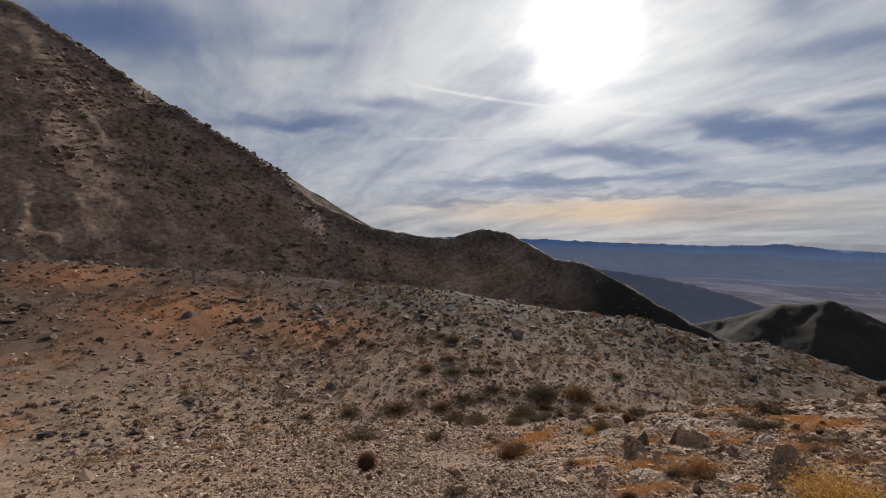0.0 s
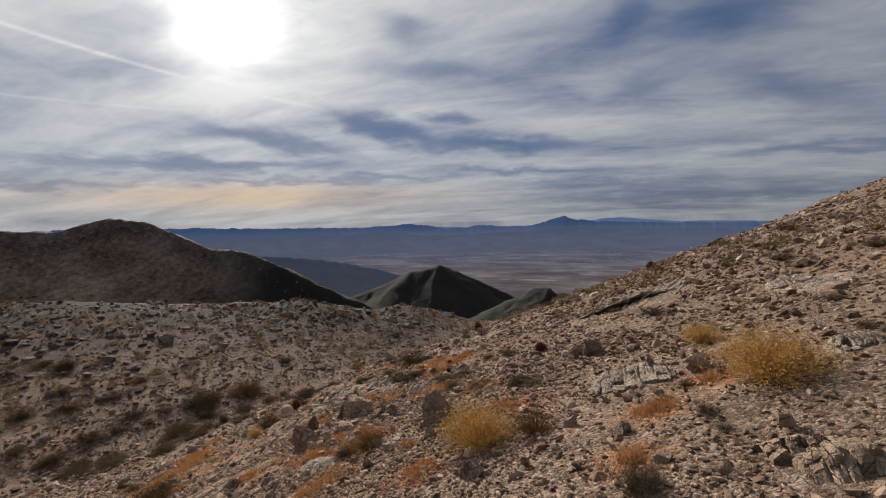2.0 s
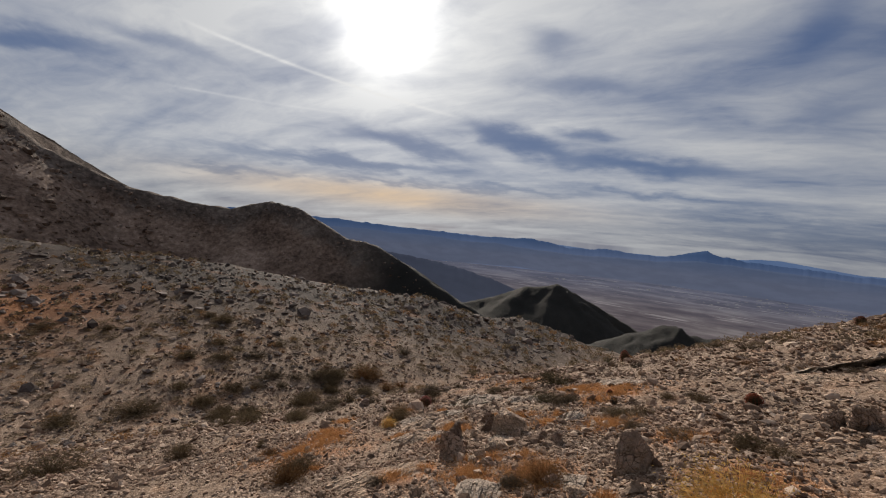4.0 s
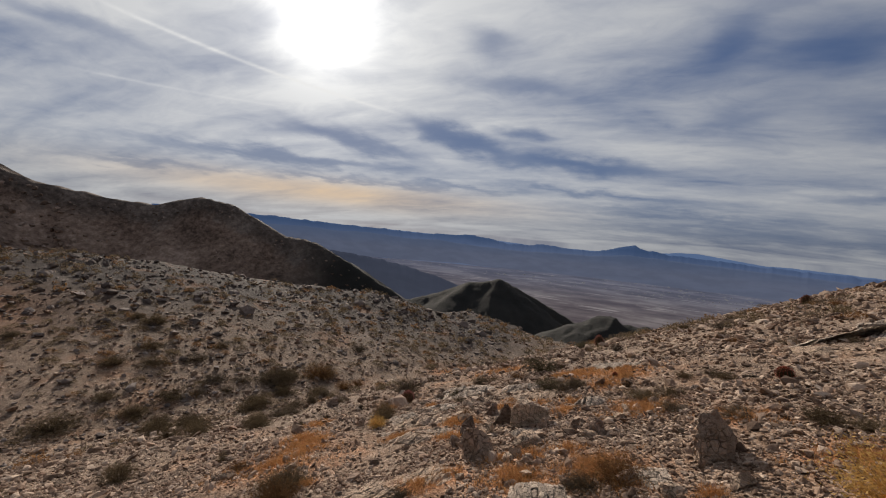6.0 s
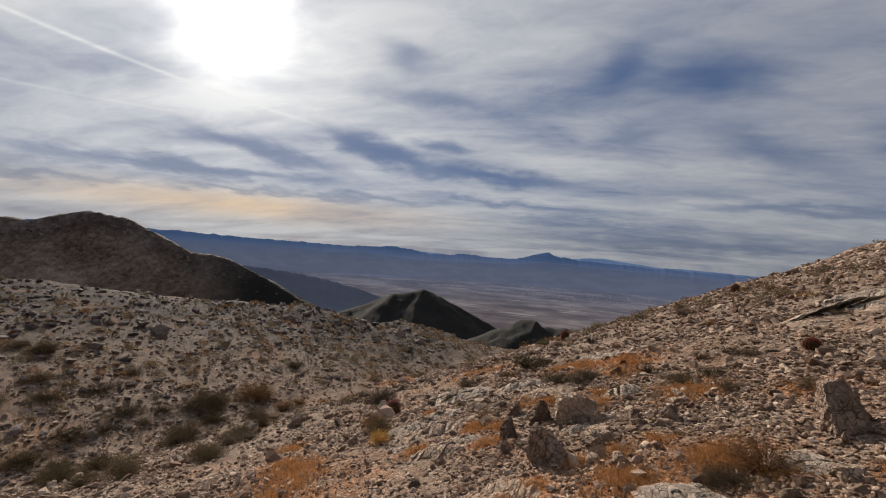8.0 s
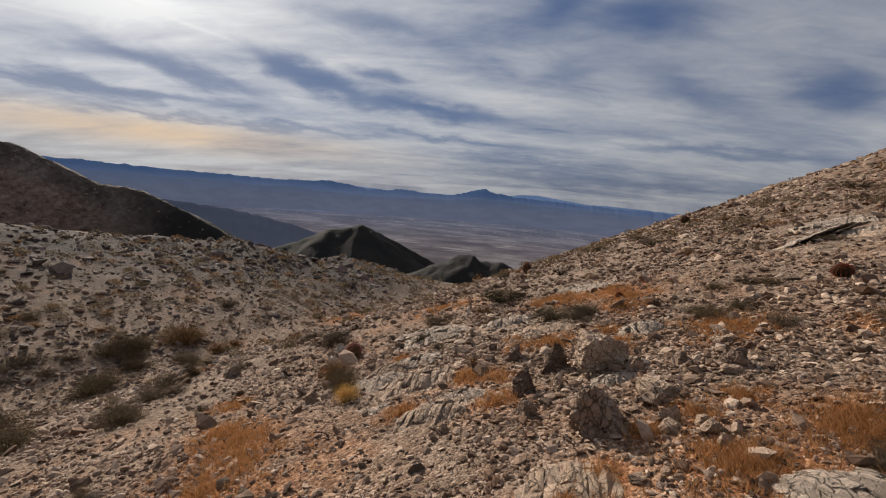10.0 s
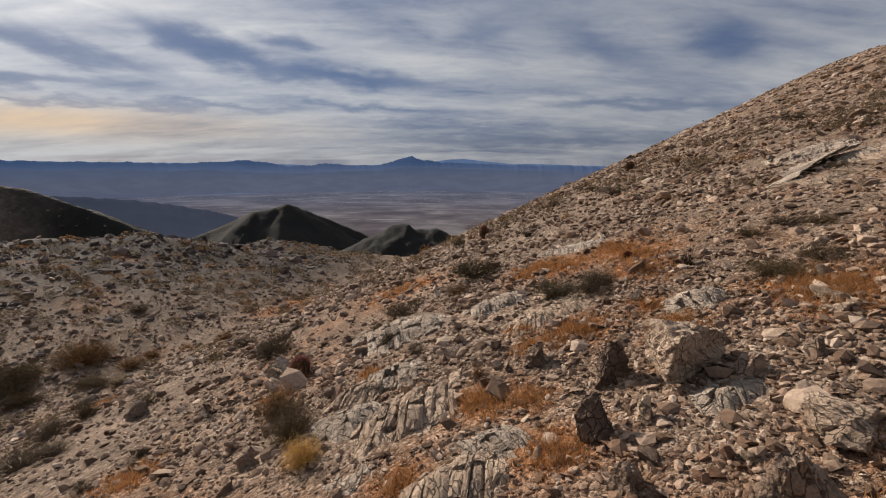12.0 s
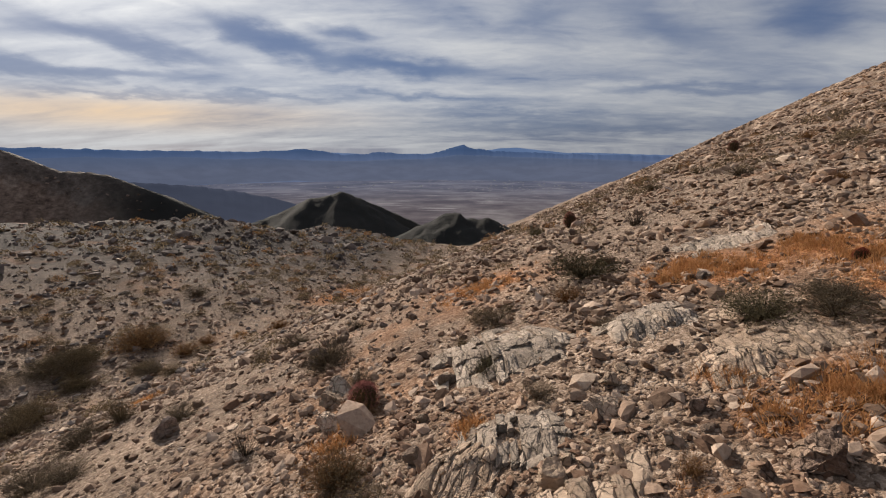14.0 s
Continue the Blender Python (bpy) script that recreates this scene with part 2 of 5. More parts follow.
def height(x, y):
    """The ground with its roughness, without loose stones."""
    x, y = np.asarray(x, float), np.asarray(y, float)
    d = np.hypot(x - EYE[0], y - EYE[1])
    h = lie(x, y)
    h = h + 0.07 * fbm(x, y, 2.3, 5, 0.55) * np.clip(d / 3, 0.4, 1.5)
    grow = np.clip((d - 15) / 60, 0, 1)
    h = h + grow * (0.8 * fbm(x + 40, y, 9, 4) + 0.24 * ridged(x, y, 5, 3) + 0.12 * ridged(x + 7, y - 3, 1.9, 3) - 0.92)
    far = np.clip((d - 100) / 150, 0, 1) * np.clip((h - FLOOR) / 60, 0, 1)
    bearing = np.degrees(np.arctan2(x - EYE[0], y - EYE[1]))
    below = np.clip((under_crest(x, y, h) - 3) / 45, 0, 1)
    h = h + far * (1.5 * ridged(x, y, 60, 4) - 1.2 + (0.12 + below) * (1.6 * ridged(bearing * 9 + 0.06 * d, d * 0.25, 40, 3) + 2.6 * ridged(x + 31, y, 34, 4) - 1.7))
    crag = np.clip((d - 150) / 30, 0, 1) * np.clip((bearing + 34) / 4, 0, 1) * np.clip((8 - bearing) / 4, 0, 1)
    return h + crag * np.where(d < 300, 1.2, 0.7) * (1.6 * ridged(x, y, 13, 3) - 0.9)


def linked(name, verts, faces, material=None, smooth=False):
    me = bpy.data.meshes.new(name)
    me.vertices.add(len(verts))
    me.vertices.foreach_set("co", np.asarray(verts, np.float32).ravel())
    faces = np.asarray(faces, np.int32)
    me.loops.add(faces.size)
    me.loops.foreach_set("vertex_index", faces.ravel())
    me.polygons.add(len(faces))
    me.polygons.foreach_set("loop_start", np.arange(0, faces.size, faces.shape[1], dtype=np.int32))
    me.polygons.foreach_set("use_smooth", np.full(len(faces), smooth))
    me.update(calc_edges=True)
    if material:
        me.materials.append(material)
    return new(name, me)


# ---------------------------------------------------------------- materials
def material(name, build):
    m = bpy.data.materials.new(name)
    m.use_nodes = True
    n = Nodes(m.node_tree)
    out = n.node("OutputMaterial")
    n.tree.links.new(build(n), out.inputs[0])
    return m


def surface(n, color, rough=0.9, bump=None, strength=0.4, distance=0.02, spec=0.2):
    ins = {"Base Color": color, "Roughness": rough, "Specular IOR Level": spec}
    if bump is not None:
        ins["Normal"] = n.node("Bump", {"Height": bump, "Strength": strength, "Distance": distance}).outputs[0]
    return n.node("BsdfPrincipled", ins).outputs[0]


def ground_look(n):
    p = n.node("TexCoord").outputs["Object"]
    away = n.node("VectorMath", {0: n.vmath("SUBTRACT", p, EYE)}, operation="LENGTH").outputs["Value"]
    blot = n.noise(p, 0.30, 6, 0.6, 0.4)
    patch = n.noise(p, 1.3, 6, 0.65)
    warp = n.node("VectorMath", {0: n.noise(p, 9.0, 2, 0.5, 0.0, "Color"), "Scale": 0.06}, operation="SCALE").outputs[0]
    q = n.vmath("ADD", p, warp)
    peb = n.node("TexVoronoi", {"Vector": q, "Scale": 31.0, "Randomness": 1.0})
    peb2 = n.node("TexVoronoi", {"Vector": q, "Scale": 80.0, "Randomness": 1.0})
    tone = n.node("SeparateColor", {0: peb.outputs["Color"]}).outputs[0]
    tone2 = n.node("SeparateColor", {0: peb2.outputs["Color"]}).outputs[1]
    grain = n.noise(p, 60.0, 5, 0.7)
    val = n.math("ADD", n.math("MULTIPLY", tone, 0.45), n.math("ADD", n.math("MULTIPLY", tone2, 0.3), n.math("MULTIPLY", grain, 0.25)))
    stone = n.ramp(val, [(0.18, (0.078, 0.052, 0.036)), (0.45, (0.172, 0.121, 0.086)), (0.62, (0.250, 0.184, 0.138)), (0.85, (0.42, 0.33, 0.26))])
    earth = n.ramp(val, [(0.2, (0.105, 0.054, 0.030)), (0.55, (0.225, 0.128, 0.076)), (0.85, (0.38, 0.26, 0.18))])
    rust = n.ramp(val, [(0.2, (0.135, 0.052, 0.022)), (0.55, (0.33, 0.130, 0.045)), (0.85, (0.45, 0.25, 0.12))])
    col = n.mix(n.span(n.math("ADD", n.math("MULTIPLY", blot, 0.6), n.math("MULTIPLY", patch, 0.4)), 0.50, 0.64), stone, earth)
    brown = n.ramp(val, [(0.2, (0.055, 0.036, 0.024)), (0.55, (0.135, 0.090, 0.060)), (0.85, (0.29, 0.215, 0.16))])
    px = n.node("SeparateXYZ", {0: p}).outputs[0]
    col = n.mix(n.span(n.math("ADD", px, n.math("MULTIPLY", blot, 12.0)), -3.0, 2.5, 0.15, 0.0), col, brown)
    litter = n.node("Attribute", attribute_name="litter").outputs["Fac"]
    col = n.mix(n.math("MULTIPLY", litter, n.span(patch, 0.25, 0.50, 0.1, 1.0), clamp=True), col, rust)
    mottle = n.math("ADD", n.math("MULTIPLY", n.noise(p, 2.4, 8, 0.78, 0.3), 0.6), n.math("MULTIPLY", n.noise(p, 0.8, 5, 0.7), 0.4))
    col = n.mix(1.0, col, n.ramp(mottle, [(0.36, (0.50, 0.48, 0.47)), (0.50, (0.98, 0.97, 0.96)), (0.64, (1.55, 1.55, 1.55))]), "MULTIPLY")
    # bare rock of the hills: dark cliffs under the crest, brown scree below
    crag = n.noise(p, 0.03, 9, 0.66, 0.3)
    crag2 = n.noise(p, 0.22, 9, 0.74)
    scrub = n.noise(p, 1.1, 7, 0.70)
    py = n.node("SeparateXYZ", {0: p}).outputs[1]
    mixed = n.math("ADD", n.math("MULTIPLY", crag, 0.45), n.math("MULTIPLY", crag2, 0.55))
    scree = n.ramp(mixed, [(0.40, (0.060, 0.041, 0.031)), (0.47, (0.145, 0.100, 0.076)), (0.53, (0.210, 0.150, 0.115)), (0.62, (0.35, 0.265, 0.212))])
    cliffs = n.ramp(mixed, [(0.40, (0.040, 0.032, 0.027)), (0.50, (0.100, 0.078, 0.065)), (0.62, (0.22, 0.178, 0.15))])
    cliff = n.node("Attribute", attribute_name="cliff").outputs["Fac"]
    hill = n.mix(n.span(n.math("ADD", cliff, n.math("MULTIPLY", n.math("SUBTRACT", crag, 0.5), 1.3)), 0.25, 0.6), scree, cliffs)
    # scrubby grey-brown rock across the gully, with cloud shade darkened into its colour
    shaded_slope_rock = n.ramp(n.math("ADD", n.math("MULTIPLY", scrub, 0.75), n.math("MULTIPLY", val, 0.25)), [(0.40, (0.015, 0.011, 0.010)), (0.49, (0.034, 0.026, 0.023)), (0.57, (0.056, 0.044, 0.039)), (0.68, (0.130, 0.108, 0.096))])
    # cloud shade painted onto the pyramid and nub, faintly on the mountain's right
    cloud_shade = n.ramp(crag, [(0.3, (0.024, 0.023, 0.021)), (0.5, (0.044, 0.041, 0.037)), (0.7, (0.080, 0.073, 0.064))])
    cloud_shade = n.mix(n.span(px, -340, -255, 0.0, 0.9), cloud_shade, n.mix(0.75, cloud_shade, rgb(0.012, 0.013, 0.012)))
    hill = n.mix(n.math("MULTIPLY", n.math("ADD", n.span(px, -560, -380, 0.0, 0.12), n.span(px, -340, -255, 0.0, 0.88)), n.span(py, 120, 180)), hill, cloud_shade)
    col = n.mix(n.math("MULTIPLY", n.span(away, 24, 42, 0.0, 0.95), n.span(px, -16, -6, 1.0, 0.0)), col, n.mix(n.math("MAXIMUM", n.span(blot, 0.54, 0.68, 0.0, 0.3), n.math("MULTIPLY", litter, 0.6)), shaded_slope_rock, rust))
    col = n.mix(n.math("MULTIPLY", n.span(away, 110, 190), n.span(px, 14, 40, 1.0, 0.0)), col, hill)
    relief = n.math("ADD", n.math("MULTIPLY", peb.outputs["Distance"], -0.9), n.math("ADD", n.math("MULTIPLY", peb2.outputs["Distance"], -0.4), n.math("MULTIPLY", grain, 0.25)))
    far_relief = n.math("ADD", n.math("MULTIPLY", crag2, n.span(away, 60, 200, 0.0, 34.0)), n.math("MULTIPLY", scrub, n.span(away, 14, 50, 0.0, 5.0)))
    return surface(n, col, 0.95, n.math("ADD", relief, far_relief), 0.9, 0.025, 0.15)


def rock_look(base, stain):
    """Weathered limestone: pits, cracks, a warm stain and lichen-dark patches."""
    def build(n):
        p = n.node("TexCoord").outputs["Object"]
        rnd = n.node("ObjectInfo").outputs["Random"]
        q = n.vmath("ADD", p, n.node("CombineXYZ", {0: n.math("MULTIPLY", rnd, 40.0), 1: rnd, 2: 0.0}).outputs[0])
        a = n.noise(q, 3.0, 7, 0.66, 0.3)
        b = n.noise(q, 17.0, 7, 0.72)
        pits = n.noise(q, 45.0, 5, 0.75)
        beds = n.noise(n.node("Mapping", {0: q, "Scale": (2.0, 2.0, 14.0), "Rotation": (0.35, 0.25, 0.5)}).outputs[0], 1.2, 6, 0.65, 0.6)
        f = n.math("ADD", n.math("MULTIPLY", a, 0.55), n.math("MULTIPLY", b, 0.45))
        dark, light = [c * 0.42 for c in base], [min(0.6, c * 1.42) for c in base]
        col = n.ramp(f, [(0.30, dark), (0.48, base), (0.68, light)])
        col = n.mix(n.span(n.noise(q, 1.4, 5, 0.6), 0.50, 0.68, 0.0, 0.7), col, rgb(*stain))
        warp = n.node("VectorMath", {0: n.noise(q, 6.0, 3, 0.6, 0.0, "Color"), "Scale": 0.12}, operation="SCALE").outputs[0]
        fissure = n.node("TexVoronoi", {"Vector": n.vmath("MULTIPLY", n.vmath("ADD", q, warp), (1.5, 0.55, 0.9)), "Scale": 13.0}, feature="DISTANCE_TO_EDGE").outputs["Distance"]
        crack = n.math("MULTIPLY", n.span(fissure, 0.012, 0.07, 1.0, 0.0), n.span(a, 0.38, 0.56))
        col = n.mix(n.math("MULTIPLY", crack, 0.75), col, rgb(*[c * 0.25 for c in base]))
        shade = n.math("ADD", n.math("MULTIPLY", rnd, 0.5), 0.78)
        col = n.node("VectorMath", {0: col, "Scale": shade}, operation="SCALE").outputs[0]
        col = n.mix(n.span(beds, 0.56, 0.66, 0.0, 0.5), col, rgb(*[c * 0.45 for c in base]))
        h = n.math("ADD", n.math("MULTIPLY", b, 0.6), n.math("ADD", n.math("MULTIPLY", a, 0.6), n.math("ADD", n.math("MULTIPLY", beds, 0.7), n.math("MULTIPLY", pits, 0.25))))
        h = n.math("SUBTRACT", h, n.math("MULTIPLY", crack, 0.5))
        return surface(n, col, 0.95, h, 1.0, 0.07, 0.15)
    return build


def pebble_look(n):
    p = n.node("TexCoord").outputs["Object"]
    isle = n.node("NewGeometry").outputs["Random Per Island"]
    b = n.noise(p, 30.0, 5, 0.7)
    col = n.ramp(isle, [(0.0, (0.090, 0.057, 0.039)), (0.35, (0.190, 0.128, 0.089)), (0.70, (0.295, 0.214, 0.158)), (1.0, (0.53, 0.42, 0.325))])
    warm = n.mix(n.span(n.noise(p, 0.7, 4, 0.6), 0.48, 0.66, 0.0, 0.40), col, n.mix(0.5, col, rgb(0.324, 0.158, 0.085)))
    col = n.mix(1.0, warm, n.ramp(b, [(0.25, (0.594, 0.542, 0.517)), (0.75, (1.2, 1.2, 1.2))]), "MULTIPLY")
    return surface(n, col, 0.92, b, 0.8, 0.012, 0.2)


def hill_stone_look(n):
    p = n.node("TexCoord").outputs["Object"]
    isle = n.node("NewGeometry").outputs["Random Per Island"]
    b = n.noise(p, 4.0, 6, 0.7)
    col = n.ramp(n.math("ADD", n.math("MULTIPLY", isle, 0.5), n.math("MULTIPLY", b, 0.5)), [(0.2, (0.050, 0.039, 0.034)), (0.5, (0.112, 0.088, 0.077)), (0.8, (0.25, 0.208, 0.184))])
    return surface(n, col, 0.95, b, 0.8, 0.1, 0.15)


def crag_look(n):
    p = n.node("TexCoord").outputs["Object"]
    isle = n.node("NewGeometry").outputs["Random Per Island"]
    b = n.noise(p, 0.5, 6, 0.7)
    col = n.ramp(n.math("ADD", n.math("MULTIPLY", isle, 0.5), n.math("MULTIPLY", b, 0.5)), [(0.2, (0.060, 0.042, 0.032)), (0.5, (0.148, 0.105, 0.080)), (0.8, (0.31, 0.235, 0.19))])
    return surface(n, col, 0.95, b, 0.8, 0.6, 0.15)


def leaf_look(dark, light, rough=0.8):
    def build(n):
        p = n.node("TexCoord").outputs["Object"]
        isle = n.node("NewGeometry").outputs["Random Per Island"]
        rnd = n.node("ObjectInfo").outputs["Random"]
        f = n.math("ADD", n.math("MULTIPLY", isle, 0.6), n.math("MULTIPLY", n.noise(p, 9.0, 3, 0.6), 0.4))
        col = n.mix(n.span(f, 0.15, 0.85), rgb(*dark), rgb(*light))
        col = n.node("VectorMath", {0: col, "Scale": n.math("ADD", n.math("MULTIPLY", rnd, 0.5), 0.75)}, operation="SCALE").outputs[0]
        front = n.node("BsdfDiffuse", {"Color": col, "Roughness": 1.0}).outputs[0]
        thin = n.node("BsdfTranslucent", {"Color": col}).outputs[0]
        return n.node("MixShader", {0: 0.3, 1: front, 2: thin}).outputs[0]
    return build


GROUND = material("stony_ground", ground_look)
ROCK = {"": material("limestone", rock_look((0.345, 0.250, 0.188), (0.20, 0.125, 0.075))),
        "slab": material("limestone_tan", rock_look((0.315, 0.228, 0.170), (0.15, 0.11, 0.08))),
        "flat": material("limestone_flat", rock_look((0.430, 0.320, 0.238), (0.26, 0.18, 0.12))),
        "pale": material("limestone_pale", rock_look((0.449, 0.331, 0.243), (0.27, 0.19, 0.13))),
        "white": material("limestone_white", rock_look((0.604, 0.463, 0.362), (0.33, 0.25, 0.18))),
        "grey": material("limestone_grey", rock_look((0.285, 0.217, 0.180), (0.12, 0.10, 0.085))),
        "bed": material("limestone_bedrock", rock_look((0.400, 0.325, 0.262), (0.25, 0.185, 0.135))),
        "dark": material("limestone_dark", rock_look((0.225, 0.160, 0.124), (0.10, 0.065, 0.045)))}
PEBBLE = material("loose_stone", pebble_look)
HILL_STONE = material("hillside_stone", hill_stone_look)
CRAG = material("mountain_crag", crag_look)
WOOD = material("dry_wood", leaf_look((0.045, 0.034, 0.026), (0.15, 0.115, 0.085)))
LEAF = {"dark": material("brush_dark", leaf_look((0.080, 0.060, 0.037), (0.205, 0.152, 0.092))),
        "green": material("brush_olive", leaf_look((0.050, 0.043, 0.027), (0.145, 0.118, 0.070))),
        "grey": material("brush_grey", leaf_look((0.080, 0.062, 0.044), (0.215, 0.165, 0.112))),
        "tan": material("brush_tan", leaf_look((0.10, 0.072, 0.042), (0.25, 0.185, 0.115))),
        "rust": material("brush_rust", leaf_look((0.13, 0.070, 0.032), (0.31, 0.175, 0.085))),
        "gold": material("brush_gold", leaf_look((0.42, 0.25, 0.075), (0.80, 0.55, 0.21))),
        "twig": material("brush_twig", leaf_look((0.055, 0.042, 0.030), (0.15, 0.115, 0.08)))}
STRAW = material("dry_grass", leaf_look((0.33, 0.155, 0.058), (0.62, 0.34, 0.155)))
FLESH = material("cactus_flesh", leaf_look((0.035, 0.030, 0.018), (0.08, 0.065, 0.035)))
SPINE = {"red": material("spine_red", leaf_look((0.16, 0.040, 0.025), (0.36, 0.11, 0.07))),
         "pink": material("spine_pink", leaf_look((0.17, 0.060, 0.055), (0.38, 0.17, 0.15))),
         "dark": material("spine_dark", leaf_look((0.10, 0.045, 0.034), (0.27, 0.125, 0.095)))}


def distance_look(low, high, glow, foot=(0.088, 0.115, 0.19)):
    """Land far off: haze of miles of air painted into colour and glow."""
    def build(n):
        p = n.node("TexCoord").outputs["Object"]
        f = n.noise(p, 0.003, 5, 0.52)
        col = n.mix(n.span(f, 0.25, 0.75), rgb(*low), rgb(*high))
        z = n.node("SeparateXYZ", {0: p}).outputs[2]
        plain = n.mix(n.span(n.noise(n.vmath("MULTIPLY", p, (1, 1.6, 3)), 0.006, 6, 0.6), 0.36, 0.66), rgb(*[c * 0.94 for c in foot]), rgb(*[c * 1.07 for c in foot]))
        # painted haze thickens towards the foot, by height
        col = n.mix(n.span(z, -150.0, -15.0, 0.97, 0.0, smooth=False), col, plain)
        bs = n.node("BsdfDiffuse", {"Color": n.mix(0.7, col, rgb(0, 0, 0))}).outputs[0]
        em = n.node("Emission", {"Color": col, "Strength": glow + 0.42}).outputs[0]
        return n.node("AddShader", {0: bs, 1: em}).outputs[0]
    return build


def valley_look(n):
    p = n.node("TexCoord").outputs["Object"]
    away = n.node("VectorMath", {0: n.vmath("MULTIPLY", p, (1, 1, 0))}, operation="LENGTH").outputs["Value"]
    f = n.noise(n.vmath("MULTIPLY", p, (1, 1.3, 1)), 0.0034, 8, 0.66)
    # haze painted in: bluer with distance, and glowing throughout
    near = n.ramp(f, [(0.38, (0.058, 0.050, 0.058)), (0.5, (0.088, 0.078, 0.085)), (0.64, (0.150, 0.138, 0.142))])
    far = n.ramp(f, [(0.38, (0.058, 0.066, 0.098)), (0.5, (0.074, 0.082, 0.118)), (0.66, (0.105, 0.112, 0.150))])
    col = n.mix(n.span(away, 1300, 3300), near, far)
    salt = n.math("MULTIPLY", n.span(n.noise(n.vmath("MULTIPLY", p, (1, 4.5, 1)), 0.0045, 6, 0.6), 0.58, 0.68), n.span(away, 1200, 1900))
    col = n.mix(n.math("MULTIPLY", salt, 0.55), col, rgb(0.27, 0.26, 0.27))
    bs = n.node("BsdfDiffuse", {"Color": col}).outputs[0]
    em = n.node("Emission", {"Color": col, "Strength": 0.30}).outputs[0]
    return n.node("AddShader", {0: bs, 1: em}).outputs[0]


VALLEY = material("hazy_valley", valley_look)
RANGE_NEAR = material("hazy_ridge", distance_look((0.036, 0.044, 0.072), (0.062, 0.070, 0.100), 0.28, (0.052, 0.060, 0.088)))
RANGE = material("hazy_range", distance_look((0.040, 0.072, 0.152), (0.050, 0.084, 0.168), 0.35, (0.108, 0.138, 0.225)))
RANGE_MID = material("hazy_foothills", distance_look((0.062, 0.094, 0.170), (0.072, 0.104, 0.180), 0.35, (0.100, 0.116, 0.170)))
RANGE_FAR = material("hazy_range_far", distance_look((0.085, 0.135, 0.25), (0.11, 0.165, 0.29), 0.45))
# the roofs carry the same painted haze and glow
TOWN = material("far_roofs", distance_look((0.16, 0.16, 0.18), (0.34, 0.34, 0.35), 0.2, (0.22, 0.22, 0.24)))

# ---------------------------------------------------------------- ground
GRASS = []      # dry grass: x, y, radius


GRASS.append((-3.86, 6.24, 0.32))
GRASS.append((-3.19, 6.50, 0.25))
GRASS.append((-4.82, 6.08, 0.24))
GRASS.append((-3.29, 4.98, 0.19))
GRASS.append((-7.56, 7.63, 0.22))
GRASS.append((-3.29, 10.40, 0.39))
GRASS.append((-2.87, 8.41, 0.35))
GRASS.append((-2.38, 5.84, 0.12))
GRASS.append((-3.79, 8.89, 0.21))
GRASS.append((-13.29, 28.96, 0.96))
GRASS.append((-6.33, 6.13, 0.13))
GRASS.append((-3.17, 5.44, 0.33))
GRASS.append((-1.92, 4.91, 0.23))
GRASS.append((0.32, 5.28, 0.17))
GRASS.append((0.93, 5.79, 0.28))
GRASS.append((-3.21, 6.29, 0.35))
GRASS.append((-1.82, 7.79, 0.33))
GRASS.append((-7.57, 7.05, 0.74))
GRASS.append((-1.21, 6.50, 0.40))
GRASS.append((-7.47, 7.45, 0.39))
GRASS.append((-6.13, 14.38, 0.68))
GRASS.append((-4.46, 9.45, 0.22))
GRASS.append((-3.94, 12.32, 0.32))
GRASS.append((-3.07, 11.06, 0.15))
GRASS.append((-2.95, 11.93, 0.16))
GRASS.append((-4.80, 9.82, 0.14))
GRASS.append((-4.30, 11.91, 0.22))
GRASS.append((-9.44, 19.56, 0.45))
GRASS.append((-7.53, 10.32, 0.18))
GRASS.append((-6.44, 10.04, 0.12))
GRASS.append((-13.10, 15.23, 0.37))
GRASS.append((-4.85, 9.36, 0.16))
GRASS.append((-3.95, 12.11, 0.48))
GRASS.append((-2.82, 8.68, 0.26))
GRASS.append((-5.37, 8.64, 0.27))
GRASS.append((-5.14, 7.71, 0.17))
GRASS.append((-6.09, 7.98, 0.19))
GRASS.append((-8.14, 8.31, 0.35))
GRASS.append((-8.69, 9.49, 0.21))
GRASS.append((-4.25, 6.73, 0.14))
GRASS.append((-3.88, 6.88, 0.19))
GRASS.append((-3.50, 6.99, 0.17))
GRASS.append((-4.42, 9.35, 0.25))
GRASS.append((-12.72, 30.65, 0.93))
GRASS.append((-47.25, 3.36, 7.86))
GRASS.append((-39.22, 12.09, 4.54))
GRASS.append((-64.85, -6.74, 5.81))
GRASS.append((-3.17, 6.27, 0.42))
GRASS.append((-4.39, 9.32, 0.35))
GRASS.append((-3.74, 9.40, 0.22))
GRASS.append((-5.44, 8.70, 0.22))
GRASS.append((-5.12, 8.46, 0.18))
GRASS.append((-3.87, 8.71, 0.22))
GRASS.append((-3.93, 11.99, 0.30))
GRASS.append((-2.98, 11.00, 0.35))
GRASS.append((-3.85, 6.17, 0.35))
GRASS.append((-3.18, 6.43, 0.30))
GRASS.append((-3.21, 5.18, 0.28))
GRASS.append((-4.63, 6.32, 0.20))
GRASS.append((-7.78, 8.10, 0.40))
GRASS.append((-3.74, 11.62, 0.45))
GRASS.append((-2.87, 8.76, 0.40))
GRASS.append((-3.91, 6.20, 0.28))
GRASS.append((-3.28, 6.42, 0.20))
GRASS.append((-7.84, 7.97, 0.50))
GRASS.append((-1.95, 5.07, 0.25))
GRASS.append((0.27, 5.17, 0.22))
GRASS.append((-0.02, 4.31, 0.20))
GRASS.append((-3.92, 6.33, 0.25))
GRASS.append((-2.70, 8.57, 0.30))
